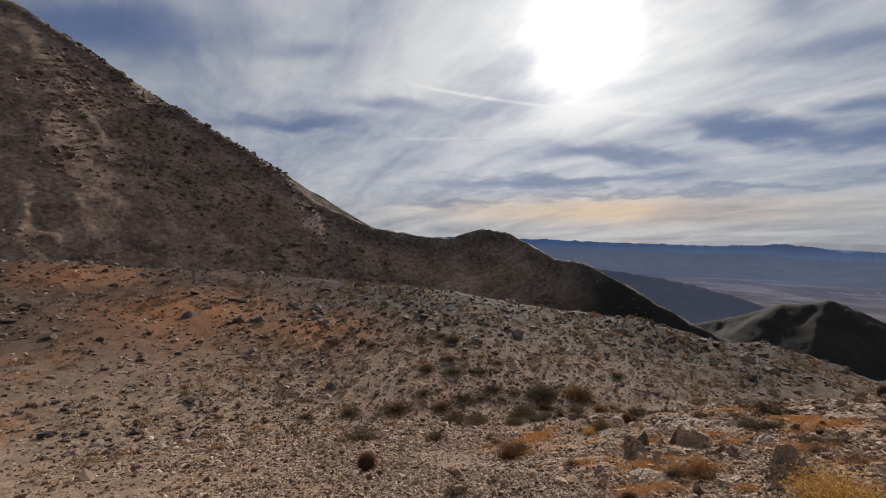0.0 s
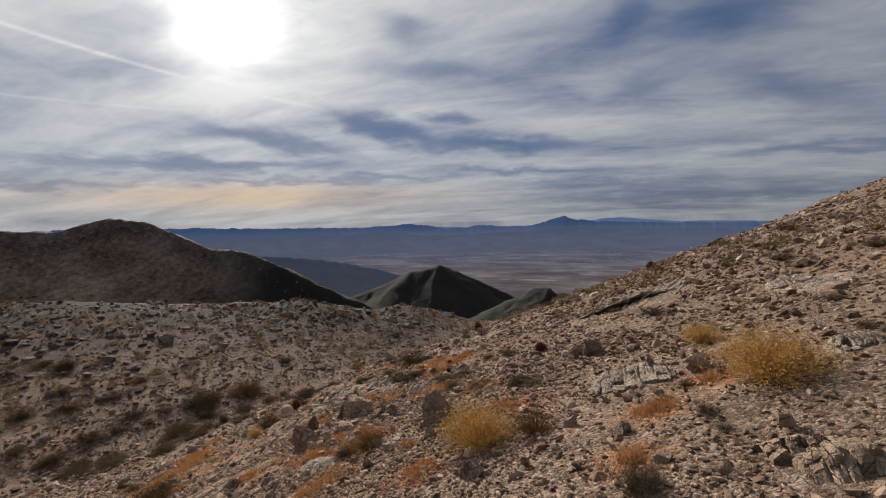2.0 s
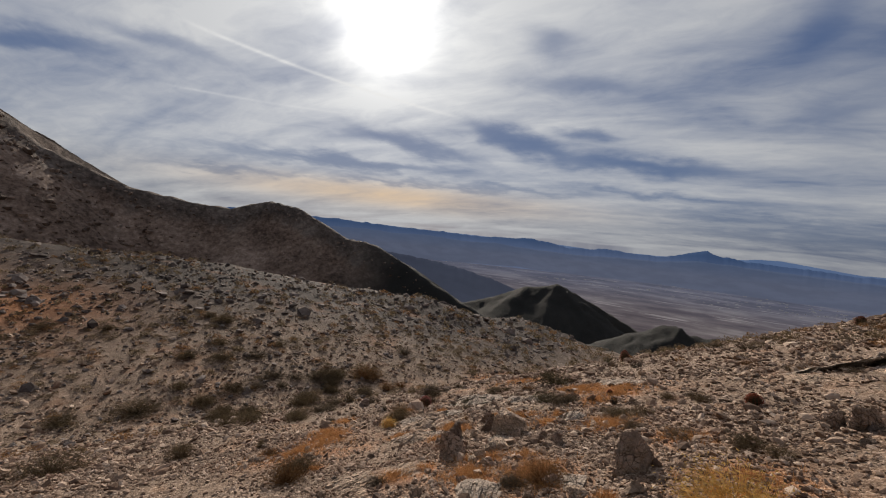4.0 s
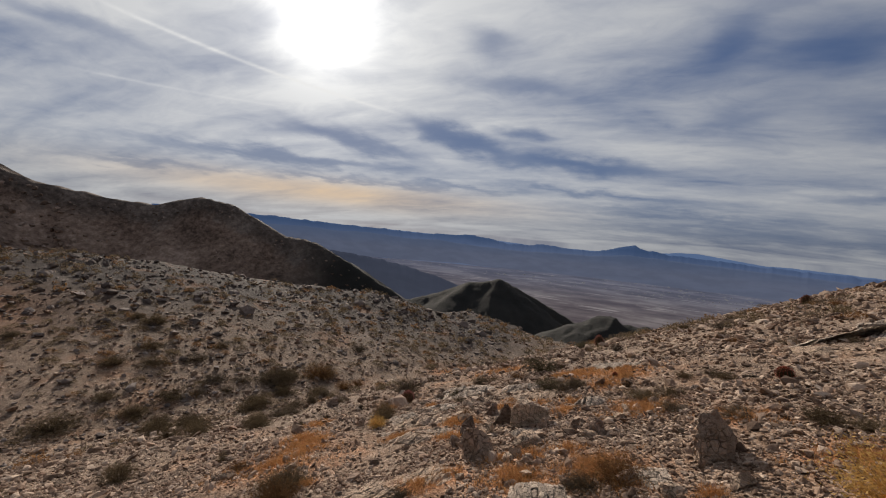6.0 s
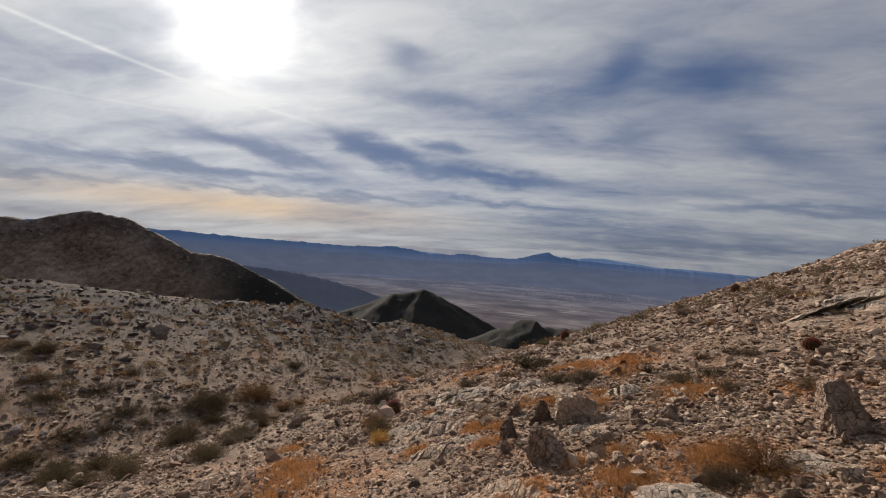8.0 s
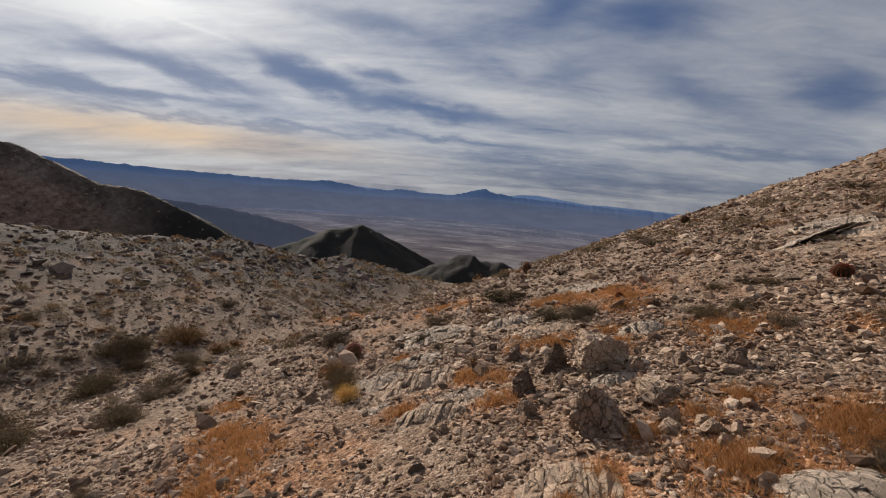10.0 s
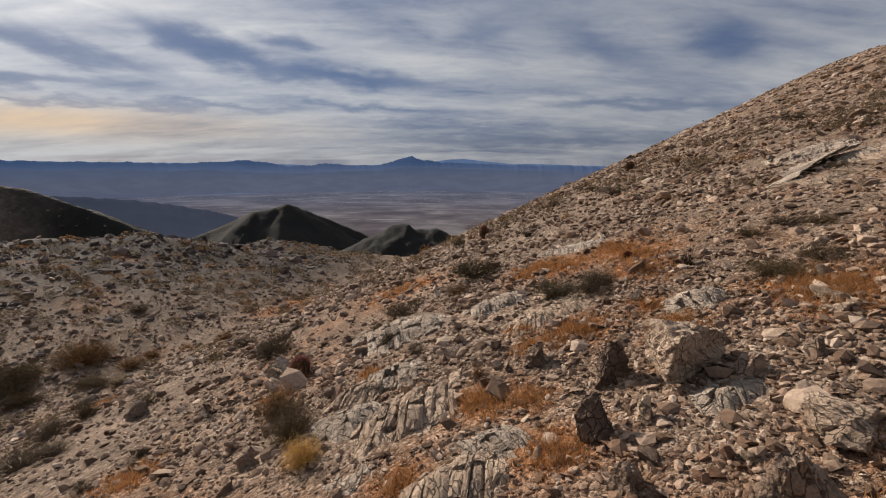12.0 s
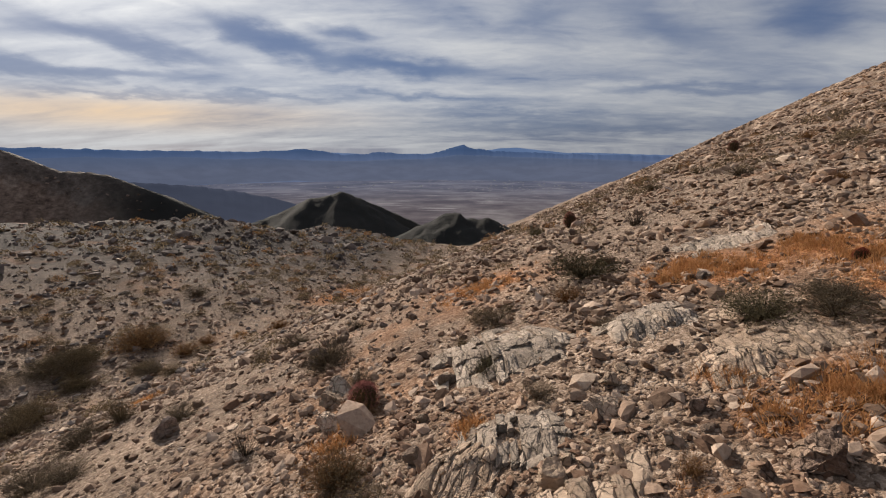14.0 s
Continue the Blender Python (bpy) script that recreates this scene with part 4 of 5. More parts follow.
def overhanging_ledge(x0, y0, x1, y1, deep, thick, gap):
    """A long bed of rock whose front edge juts out over a dark undercut."""
    rng = rock_rng
    ob = new("rock_ledge")
    middle = np.array(((x0 + x1) / 2, (y0 + y1) / 2, float(lie((x0 + x1) / 2, (y0 + y1) / 2))))
    ob.matrix_world = Matrix.Translation(tuple(middle))
    length = math.hypot(x1 - x0, y1 - y0)
    ax, ay = (x1 - x0) / length, (y1 - y0) / length
    bx, by = -ay, ax
    cuts = [0, 0.17, 0.30, 0.47, 0.62, 0.80, 1.0]
    for a, b in zip(cuts, cuts[1:]):
        k, m = 9, 9
        u, w = np.meshgrid(np.linspace(a + 0.004, b - 0.004, k), np.linspace(0, 1, m), indexing="ij")
        front = 0.10 * fbm(u * length + 3, u * 0, 0.5, 3)
        along, across = u * length, w * deep * rng.uniform(0.85, 1.0) + front * (1 - w)
        px, py = x0 + ax * along + bx * across, y0 + ay * along + by * across
        swell = np.sin(np.pi * np.clip(u, 0.04, 0.96)) ** 0.2
        rise = (gap + thick) * swell * (1 - w) ** 1.3 - 0.05 * w + 0.05 * fbm(px, py, 0.4, 4) + rng.normal(0, 0.012)
        rim = (w < 0.01) | (u < a + 0.005) | (u > b - 0.005)
        top = np.stack([px, py, lie(px, py) + rise - 0.02 * rim], -1)
        low = top.copy()
        low[..., 2] -= thick * (0.8 + 0.5 * fbm(px, py, 0.3, 3))
        low[..., :2] += np.array((bx, by)) * 0.06 * (1 - w)[..., None]
        v = np.vstack([top.reshape(-1, 3), low.reshape(-1, 3)]) - middle
        q = k * m
        f = [(i * m + j, (i + 1) * m + j, (i + 1) * m + j + 1, i * m + j + 1) for i in range(k - 1) for j in range(m - 1)]
        f += [tuple(q + t for t in reversed(face)) for face in f]
        edge = [i * m for i in range(k)] + [(k - 1) * m + j for j in range(1, m)] + [i * m + m - 1 for i in range(k - 2, -1, -1)] + [j for j in range(m - 2, 0, -1)]
        f += [(edge[t], q + edge[t], q + edge[(t + 1) % len(edge)], edge[(t + 1) % len(edge)]) for t in range(len(edge))]
        part("rock_block", mesh("rock_block", v, f, ROCK["bed"], False), None, ob)
    return tagged(ob, "long tan limestone ledge jutting over a dark undercut", "bedrock", "bedrock outcrops")


overhanging_ledge(-0.15, 12.0, 1.95, 13.0, 0.85, 0.07, 0.12)
outcrop(1.25, 12.05, 0.95, 0.18, "top")
outcrop(1.9, 13.6, 1.3, 0.2, "top")
outcrop(-3.14, 12.42, 0.85, 0.14, "top")

# stones that lie about singly
def scatter(rng, count, r0, r1, lo=-108, hi=58):
    """Places in front of the walk, thinner with distance."""
    s = rng.uniform(0, 1, count)
    r = r0 * (r1 / r0) ** rng.uniform(0, 1, count)
    a = np.radians(rng.uniform(lo, hi, count))
    return -6.7 * s + r * np.sin(a), 7.3 * s**1.3 + r * np.cos(a), r


rng = np.random.default_rng(33)
stones = []
for k in range(14):
    v, f = rock_shape(rng, 3, (1, rng.uniform(0.6, 0.95), rng.uniform(0.4, 0.75)), rng.uniform(2.5, 5), 11, 0.06)
    stones.append([mesh("stone", v, f, ROCK[t]) for t in ("", "flat", "pale", "grey", "dark")])
sx, sy, sr = scatter(rng, 300, 1.8, 24)
for k in range(300):
    size = min(0.10, 0.017 * sr[k] ** 0.6 * rng.uniform(0.6, 1.9))
    ob = new("stone", stones[k % 14][int(rng.choice(5, p=[0.3, 0.25, 0.25, 0.12, 0.08]))])
    ob.matrix_world = Matrix.LocRotScale((sx[k], sy[k], float(height(sx[k], sy[k])) + size * 0.25), Euler((rng.uniform(-0.4, 0.4), rng.uniform(-0.4, 0.4), rng.uniform(0, 6.3))), (size,) * 3)
    tagged(ob, "loose broken limestone stone lying on gravel", "stone", "loose stones")


def gravel(name, count, r0, r1, sizes, level, label, seed, many=16, lo=-108, hi=58):
    rng = np.random.default_rng(seed)
    shapes = [rock_shape(rng, level, (1, rng.uniform(0.55, 0.95), rng.uniform(0.35, 0.7)), rng.uniform(2.2, 5), 6, 0.12) for _ in range(many)]
    x, y, r = scatter(rng, count, r0, r1, lo, hi)
    clump = fbm(x, y, 1.7, 3)
    keep = rng.uniform(-1, 1, count) < clump * 1.8 + 0.35
    for bx, by, reach in BARE:
        keep &= (np.hypot(x - bx, y - by) > reach) | (rng.uniform(0, 1, count) < 0.12)
    x, y, r = x[keep], y[keep], r[keep]
    s = np.minimum(sizes[2], sizes[0] * r ** sizes[1] * rng.lognormal(0, 0.45, len(x)))
    z = height(x, y) + s * 0.23
    verts, faces, base = [], [], 0
    turn = rng.uniform(0, 2 * math.pi, len(x))
    tilt = rng.normal(0, 0.28, (len(x), 2))
    for k in range(many):
        v, f = shapes[k]
        pick = np.arange(k, len(x), many)
        c, q = np.cos(turn[pick])[:, None], np.sin(turn[pick])[:, None]
        px, py, pz = v[None, :, 0], v[None, :, 1], v[None, :, 2]
        qx, qy = c * px - q * py, q * px + c * py
        qz = pz + tilt[pick, 0][:, None] * qx + tilt[pick, 1][:, None] * qy
        w = np.stack([qx, qy, qz], -1) * s[pick][:, None, None] + np.stack([x, y, z], -1)[pick][:, None, :]
        verts.append(w.reshape(-1, 3))
        faces.append((f[None] + (base + np.arange(len(pick)) * len(v))[:, None, None]).reshape(-1, 3))
        base += len(pick) * len(v)
    return tagged(linked(name, np.vstack(verts), np.vstack(faces), PEBBLE), label, "gravel", kind="stuff")


gravel("gravel", 95000, 1.2, 30, (0.0085, 0.62, 0.10), 1, "tan and grey limestone gravel strewn over the slope", 3)
gravel("gravel", 60000, 1.6, 11, (0.0062, 0.62, 0.034), 1, "fine angular grey-tan limestone chips over the slope", 12)
gravel("gravel", 9000, 0.8, 14, (0.010, 0.6, 0.08), 1, "tan and grey limestone gravel around the path", 6, lo=58, hi=252)
gravel("loose_stones", 17000, 6.0, 70, (0.0115, 0.66, 0.20), 1, "loose broken limestone stones scattered over the slope", 4)


def far_rocks():
    """Blocks and crags of the slopes across the gully."""
    rng = np.random.default_rng(8)
    a = np.radians(rng.uniform(-112, 2, 26000))
    r = 16 * (120 / 16) ** rng.uniform(0, 1, 26000)
    x, y = EYE[0] + r * np.sin(a), EYE[1] + r * np.cos(a)
    keep = (fbm(x, y, 14, 3) + rng.uniform(-0.6, 0.6, len(x)) > 0) & (x < -9 - 0.1 * y)
    x, y, r = x[keep], y[keep], r[keep]
    s = np.minimum(0.7, 0.0026 * r * rng.lognormal(0, 0.65, len(x)))
    shapes = [rock_shape(rng, 1, (1, rng.uniform(0.55, 0.95), rng.uniform(0.4, 0.7)), 3.5, 5, 0.15) for _ in range(8)]
    z = height(x, y) + s * 0.2
    verts, faces, base = [], [], 0
    for k in range(len(x)):
        v, f = shapes[k % 8]
        c, q = math.cos(k), math.sin(k)
        w = np.stack([c * v[:, 0] - q * v[:, 1], q * v[:, 0] + c * v[:, 1], v[:, 2]], -1) * s[k] + (x[k], y[k], z[k])
        verts.append(w)
        faces.append(f + base)
        base += len(v)
    return tagged(linked("hillside_rocks", np.vstack(verts), np.vstack(faces), HILL_STONE), "grey-brown broken rocks strewn over the far hillside", "rocks", kind="stuff")


far_rocks()


def mountain_crags():
    """Crags and blocks that stand out of the big mountain's face and along its crest."""
    rng = np.random.default_rng(47)
    a = np.radians(rng.uniform(-112, -32, 30000))
    r = rng.uniform(240, 880, 30000)
    x, y = EYE[0] + r * np.sin(a), EYE[1] + r * np.cos(a)
    z = height(x, y)
    deep = under_crest(x, y, z)
    keep = (z > -70) & ((deep > 7) | (y < 150)) & (fbm(x, y, 70, 4) + 0.35 * (deep < 22) + rng.uniform(-0.75, 0.25, len(x)) > 0)
    x, y, z, r = x[keep], y[keep], z[keep], r[keep]
    s = np.minimum(np.where(y > 250, 1.5, 5.0), 0.0028 * r * rng.lognormal(0, 0.5, len(x)))
    shapes = [rock_shape(rng, 1, (1, rng.uniform(0.5, 0.9), rng.uniform(0.45, 0.8)), 3.5, 5) for _ in range(8)]
    verts, faces = [], []
    for k in range(len(x)):
        v, f = shapes[k % 8]
        c, q = math.cos(k), math.sin(k)
        verts.append(np.stack([c * v[:, 0] - q * v[:, 1], q * v[:, 0] + c * v[:, 1], v[:, 2]], -1) * s[k] + (x[k], y[k], z[k] + 0.1 * s[k]))
        faces.append(f + 12 * k)
    return tagged(linked("mountain_crags", np.vstack(verts), np.vstack(faces), CRAG), "dark brown crags and blocks over the mountain's face", "crags", kind="stuff")


mountain_crags()


def crest_rocks():
    """Broken rock up to the skyline of the near hill."""
    rng = np.random.default_rng(81)
    a = np.radians(rng.uniform(4, 60, 13000))
    r = 24 * (300 / 24) ** rng.uniform(0, 1, 13000)
    x, y = EYE[0] + r * np.sin(a), EYE[1] + r * np.cos(a)
    s = np.minimum(0.9, 0.0029 * r * rng.lognormal(0, 0.5, len(x)))
    shapes = [rock_shape(rng, 1, (1, rng.uniform(0.55, 0.95), rng.uniform(0.35, 0.6)), 3.5, 5) for _ in range(8)]
    z = height(x, y) + s * 0.15
    verts, faces = [], []
    for k in range(len(x)):
        v, f = shapes[k % 8]
        c, q = math.cos(k), math.sin(k)
        verts.append(np.stack([c * v[:, 0] - q * v[:, 1], q * v[:, 0] + c * v[:, 1], v[:, 2] + 0.3 * (c * v[:, 0] - q * v[:, 1])], -1) * s[k] + (x[k], y[k], z[k]))
        faces.append(f + 12 * k)
    return tagged(linked("hillside_rocks", np.vstack(verts), np.vstack(faces), PEBBLE), "tan broken rocks strewn up the near hill to its crest", "rocks", kind="stuff")


crest_rocks()


# ---------------------------------------------------------------- plants
plant_rng = np.random.default_rng(55)


def strands(rng, count, reach, rise, thick, bend=0.25, start=0.08, spread=1.0):
    """Thin tapering stems that fan out from the foot, as flat-sided spikes; also their tips."""
    v, f, tips = [], [], []
    for _ in range(count):
        a = rng.uniform(0, 2 * math.pi)
        lean = rng.uniform(0, 1) ** 0.6 * spread
        length = rng.uniform(0.6, 1.0)
        foot = np.array([math.cos(a), math.sin(a), 0]) * start * rng.uniform(0, 1)
        out = np.array([math.cos(a), math.sin(a), 0])
        p = foot.copy()
        d = out * math.sin(lean * 1.35) * reach + np.array([0, 0, 1]) * math.cos(lean * 1.35) * rise
        pts = [p]
        for k in range(3):
            p = p + d * length / 3 + rng.normal(0, bend / 12, 3)
            pts.append(p)
        side = np.cross(d, rng.normal(size=3))
        side /= np.linalg.norm(side) + 1e-9
        other = np.cross(d, side)
        other /= np.linalg.norm(other) + 1e-9
        b = len(v)
        for k, q in enumerate(pts):
            w = thick * (1 - 0.3 * k)
            v += [q + side * w, q - side * w * 0.5 + other * w * 0.8, q - side * w * 0.5 - other * w * 0.8]
        for k in range(3):
            for s in range(3):
                i, j = b + 3 * k + s, b + 3 * k + (s + 1) % 3
                f += [(i, j, j + 3), (i, j + 3, i + 3)]
        tips += [pts[2] * 0.5 + pts[3] * 0.5, pts[3], pts[2]]
    return v, f, tips


def leaves(rng, places, count, size, spread):
    v, f = [], []
    places = np.array(places)
    for _ in range(count):
        c = places[rng.integers(len(places))] + rng.normal(0, spread, 3)
        c[2] = max(c[2], 0.02)
        d = rng.normal(size=3)
        d /= np.linalg.norm(d)
        e = np.cross(d, rng.normal(size=3))
        e /= np.linalg.norm(e) + 1e-9
        s = size * rng.uniform(0.6, 1.5)
        b = len(v)
        v += [c - d * s, c + e * s * 0.35, c + d * s, c - e * s * 0.35]
        f.append((b, b + 1, b + 2))
        f.append((b, b + 2, b + 3))
    return v, f


# stems, reach, rise, thickness, leaves, leaf size, leaf spread
SHRUBS = {"dark": (240, 0.54, 0.66, 0.005, 2600, 0.017, 0.045), "green": (220, 0.54, 0.70, 0.005, 3000, 0.018, 0.050), "grey": (280, 0.56, 0.70, 0.005, 2000, 0.016, 0.045),
          "tan": (300, 0.52, 0.78, 0.005, 1800, 0.016, 0.05), "rust": (300, 0.52, 0.78, 0.005, 1900, 0.016, 0.05), "gold": (420, 0.54, 0.92, 0.0045, 4200, 0.017, 0.055), "twig": (90, 0.5, 0.95, 0.007, 120, 0.018, 0.06)}
SHRUB_WORDS = {"dark": "low dark olive-brown desert shrub", "green": "dense grey-green desert shrub", "grey": "dry grey-brown desert shrub", "tan": "dry tan desert shrub with fine stems",
               "rust": "dry rusty-orange desert shrub", "gold": "golden-yellow rabbitbrush with fine upright stems", "twig": "bare twiggy grey shrub"}
SHRUB_MADE = {}


def shrub(x, y, wide, high, tone):
    rng = plant_rng
    kinds = SHRUB_MADE.setdefault(tone, [])
    wide, high = max(wide, 0.12), max(high, 0.08)
    wide, high = wide * (1.25 if tone == "gold" else 1.12), high * 1.15
    y = y + wide * 0.2
    m = Matrix.LocRotScale((x, y, float(height(x, y)) - 0.01), Euler((0, 0, rng.uniform(0, 6.28))), (wide, wide, high * 1.1))
    if len(kinds) < 3:
        stems, reach, rise, thick, count, size, spread = SHRUBS[tone]
        ob = new("shrub")
        v, f, tips = strands(rng, stems, reach, rise, thick)
        part("branchwork", mesh("branchwork", v, f, LEAF[tone] if tone != "twig" else WOOD), None, ob)
        v, f = leaves(rng, tips, count, size, spread)
        part("foliage", mesh("foliage", v, f, LEAF[tone]), None, ob)
        ob.matrix_world = m
        kinds.append(ob)
    else:
        ob = copy_thing(kinds[int(rng.integers(3))], Matrix.LocRotScale(*[m.to_translation(), m.to_quaternion(), None]))
        ob.scale = (wide, wide, high * 1.1)
    size = "wide " if wide > 0.9 else "small " if wide < 0.4 else ""
    return tagged(ob, f"{size}{SHRUB_WORDS[tone]} among stones", "shrub", "desert shrubs")


CACTUS_WORDS = {"dark": "dark barrel cactus bristling with brownish spines", "red": "red-spined barrel cactus on the stony slope", "pink": "barrel cactus clump with pinkish spines beside rock"}


def cactus(x, y, wide, high, tone):
    """A ribbed barrel under a coat of curved spines."""
    rng = plant_rng
    ob = new("barrel_cactus")
    n, f = BALLS[4]
    ang = np.arctan2(n[:, 1], n[:, 0])
    v = n * (1 + 0.09 * np.cos(ang * 15))[:, None] * (0.42, 0.42, 0.46) + (0, 0, 0.42)
    part("body", mesh("body", v, f, FLESH, True), None, ob)
    sv, sf = [], []
    for rib in range(15):
        a = rib / 15 * 2 * math.pi
        for row in range(15):
            t = -0.5 + 2.0 * row / 14
            base = np.array([math.cos(a) * math.cos(t) * 0.48, math.sin(a) * math.cos(t) * 0.48, math.sin(t) * 0.52 + 0.42])
            outw = base - (0, 0, 0.42)
            outw /= np.linalg.norm(outw)
            for _ in range(9):
                d = outw * 0.7 + rng.normal(0, 0.6, 3)
                d = d / np.linalg.norm(d) * rng.uniform(0.09, 0.19)
                s = np.cross(d, rng.normal(size=3))
                s = s / np.linalg.norm(s) * 0.007
                b = len(sv)
                sv += [base - s, base + s, base + d]
                sf.append((b, b + 1, b + 2))
    part("spine_coat", mesh("spine_coat", sv, sf, SPINE[tone]), None, ob)
    ob.matrix_world = Matrix.LocRotScale((x, y + wide * 0.3, float(height(x, y + wide * 0.3)) - 0.01), Euler((0.05, -0.1, rng.uniform(0, 6))), (wide, wide, high * 1.1))
    return tagged(ob, CACTUS_WORDS[tone], "cactus", "barrel cacti")


shrub(-18.64, 12.81, 1.26, 0.57, 'dark')
shrub(-13.73, 10.48, 0.89, 0.49, 'dark')
shrub(-11.14, 10.11, 0.56, 0.31, 'dark')
shrub(-21.56, 15.30, 1.39, 0.51, 'dark')
shrub(-21.18, 13.63, 1.05, 0.51, 'dark')
shrub(-18.66, 17.50, 0.99, 0.45, 'grey')
shrub(-12.78, 13.44, 0.60, 0.32, 'grey')
shrub(-16.65, 20.03, 0.76, 0.54, 'grey')
shrub(-18.70, 19.28, 0.70, 0.38, 'dark')
shrub(-19.70, 20.32, 1.49, 0.51, 'dark')
shrub(-7.04, 9.20, 0.42, 0.32, 'tan')
shrub(-8.28, 12.44, 0.75, 0.44, 'grey')
shrub(-18.38, 22.21, 1.28, 0.43, 'grey')
shrub(-3.94, 10.07, 0.61, 0.22, 'grey')
shrub(-2.66, 8.93, 0.53, 0.16, 'dark')
shrub(-1.86, 7.69, 0.38, 0.14, 'grey')
shrub(-1.19, 7.36, 0.44, 0.18, 'dark')
shrub(-3.23, 5.92, 0.37, 0.18, 'grey')
shrub(-2.95, 10.02, 0.25, 0.28, 'twig')
shrub(-30.10, 20.34, 1.11, 0.78, 'dark')
shrub(-31.43, 20.13, 0.92, 0.52, 'dark')
shrub(-26.16, 15.52, 1.31, 0.55, 'dark')
shrub(-23.19, 13.59, 0.96, 0.57, 'dark')
shrub(-10.35, 6.41, 0.64, 0.37, 'tan')
shrub(-6.62, 6.00, 0.54, 0.20, 'tan')
shrub(-8.14, 6.82, 0.34, 0.18, 'rust')
shrub(-1.60, 9.86, 0.38, 0.16, 'tan')
shrub(-0.06, 12.74, 0.40, 0.16, 'tan')
shrub(-24.74, 20.75, 0.93, 0.43, 'dark')
shrub(-24.15, 18.42, 1.68, 0.50, 'grey')
shrub(-24.90, 16.82, 1.58, 0.53, 'dark')
shrub(-20.55, 18.47, 1.07, 0.37, 'grey')
shrub(-21.57, 17.56, 1.56, 0.42, 'grey')
shrub(1.28, 5.16, 0.86, 0.45, 'gold')
shrub(1.27, 7.35, 0.43, 0.28, 'gold')
shrub(-1.40, 5.19, 0.75, 0.45, 'gold')
shrub(-0.80, 5.22, 0.52, 0.31, 'rust')
shrub(-2.99, 5.99, 0.62, 0.25, 'rust')
shrub(0.02, 3.80, 0.30, 0.24, 'grey')
shrub(0.63, 4.79, 0.24, 0.12, 'grey')
shrub(0.68, 5.61, 0.24, 0.10, 'dark')
shrub(-0.93, 7.18, 0.34, 0.18, 'dark')
shrub(8.19, 21.32, 1.33, 0.49, 'grey')
shrub(4.49, 12.96, 0.74, 0.29, 'grey')
shrub(6.54, 14.41, 0.46, 0.20, 'dark')
shrub(5.12, 10.83, 0.44, 0.25, 'dark')
shrub(2.96, 7.81, 0.31, 0.15, 'grey')
shrub(1.20, 10.16, 0.59, 0.22, 'grey')
shrub(2.52, 6.33, 0.31, 0.14, 'tan')
shrub(-18.46, 13.86, 1.22, 0.63, 'dark')
shrub(-19.35, 13.21, 1.15, 0.53, 'dark')
shrub(-21.37, 13.62, 1.17, 0.51, 'tan')
shrub(-11.42, 10.39, 0.60, 0.28, 'dark')
shrub(-19.97, 19.89, 1.16, 0.55, 'dark')
shrub(-26.79, 17.84, 1.33, 0.54, 'dark')
shrub(-19.50, 27.22, 1.18, 0.63, 'grey')
shrub(-29.92, 20.28, 1.23, 0.82, 'dark')
shrub(-2.37, 8.96, 0.43, 0.19, 'dark')
shrub(-1.76, 7.94, 0.28, 0.13, 'grey')
shrub(0.66, 4.46, 0.18, 0.08, 'grey')
shrub(0.67, 11.99, 0.35, 0.13, 'grey')
shrub(-22.47, 11.09, 2.04, 0.74, 'dark')
shrub(-23.39, 8.85, 1.33, 0.59, 'dark')
shrub(-12.46, 4.91, 1.35, 0.43, 'dark')
shrub(-6.50, 5.90, 0.60, 0.31, 'dark')
shrub(-19.81, 13.71, 1.00, 0.53, 'dark')
shrub(-18.89, 14.29, 0.99, 0.47, 'dark')
shrub(-4.97, 3.40, 0.43, 0.19, 'grey')
shrub(-2.49, 3.12, 0.36, 0.22, 'tan')
shrub(-0.04, 3.78, 0.36, 0.20, 'grey')
shrub(-3.75, 2.99, 0.29, 0.18, 'grey')
shrub(-11.09, 6.88, 0.46, 0.25, 'dark')
shrub(-23.75, 6.56, 0.98, 0.34, 'dark')
shrub(-34.79, 11.80, 1.35, 0.45, 'dark')
shrub(-32.55, 14.24, 1.15, 0.46, 'dark')
shrub(-7.58, 11.46, 0.29, 0.29, 'grey')
shrub(-8.31, 12.81, 0.72, 0.41, 'twig')
shrub(-4.83, 12.85, 0.97, 0.46, 'green')
shrub(-4.50, 19.01, 0.45, 0.36, 'green')
shrub(-4.26, 10.32, 0.61, 0.29, 'green')
shrub(-6.23, 10.83, 0.32, 0.17, 'green')
shrub(-6.24, 12.42, 0.46, 0.21, 'dark')
shrub(-5.89, 12.46, 0.28, 0.14, 'dark')
shrub(-5.26, 12.08, 0.49, 0.21, 'rust')
shrub(-5.14, 11.04, 0.27, 0.14, 'grey')
shrub(-5.92, 10.13, 0.28, 0.15, 'grey')
shrub(-6.47, 11.59, 0.24, 0.19, 'dark')
shrub(-7.38, 9.72, 0.49, 0.32, 'rust')
shrub(-8.45, 10.57, 0.32, 0.30, 'twig')
shrub(-11.97, 13.26, 0.56, 0.56, 'tan')
shrub(-18.43, 17.39, 0.97, 0.55, 'dark')
shrub(-18.37, 21.61, 2.00, 0.86, 'rust')
shrub(-19.79, 19.29, 1.62, 0.67, 'grey')
shrub(-18.89, 19.44, 1.28, 0.46, 'tan')
shrub(-17.11, 20.17, 1.01, 0.48, 'dark')
shrub(-16.52, 21.50, 1.05, 0.53, 'rust')
shrub(-16.38, 22.67, 0.82, 0.43, 'rust')
shrub(-10.02, 14.23, 0.32, 0.28, 'grey')
shrub(-9.62, 14.83, 0.57, 0.30, 'grey')
shrub(-0.50, 17.02, 0.77, 0.29, 'grey')
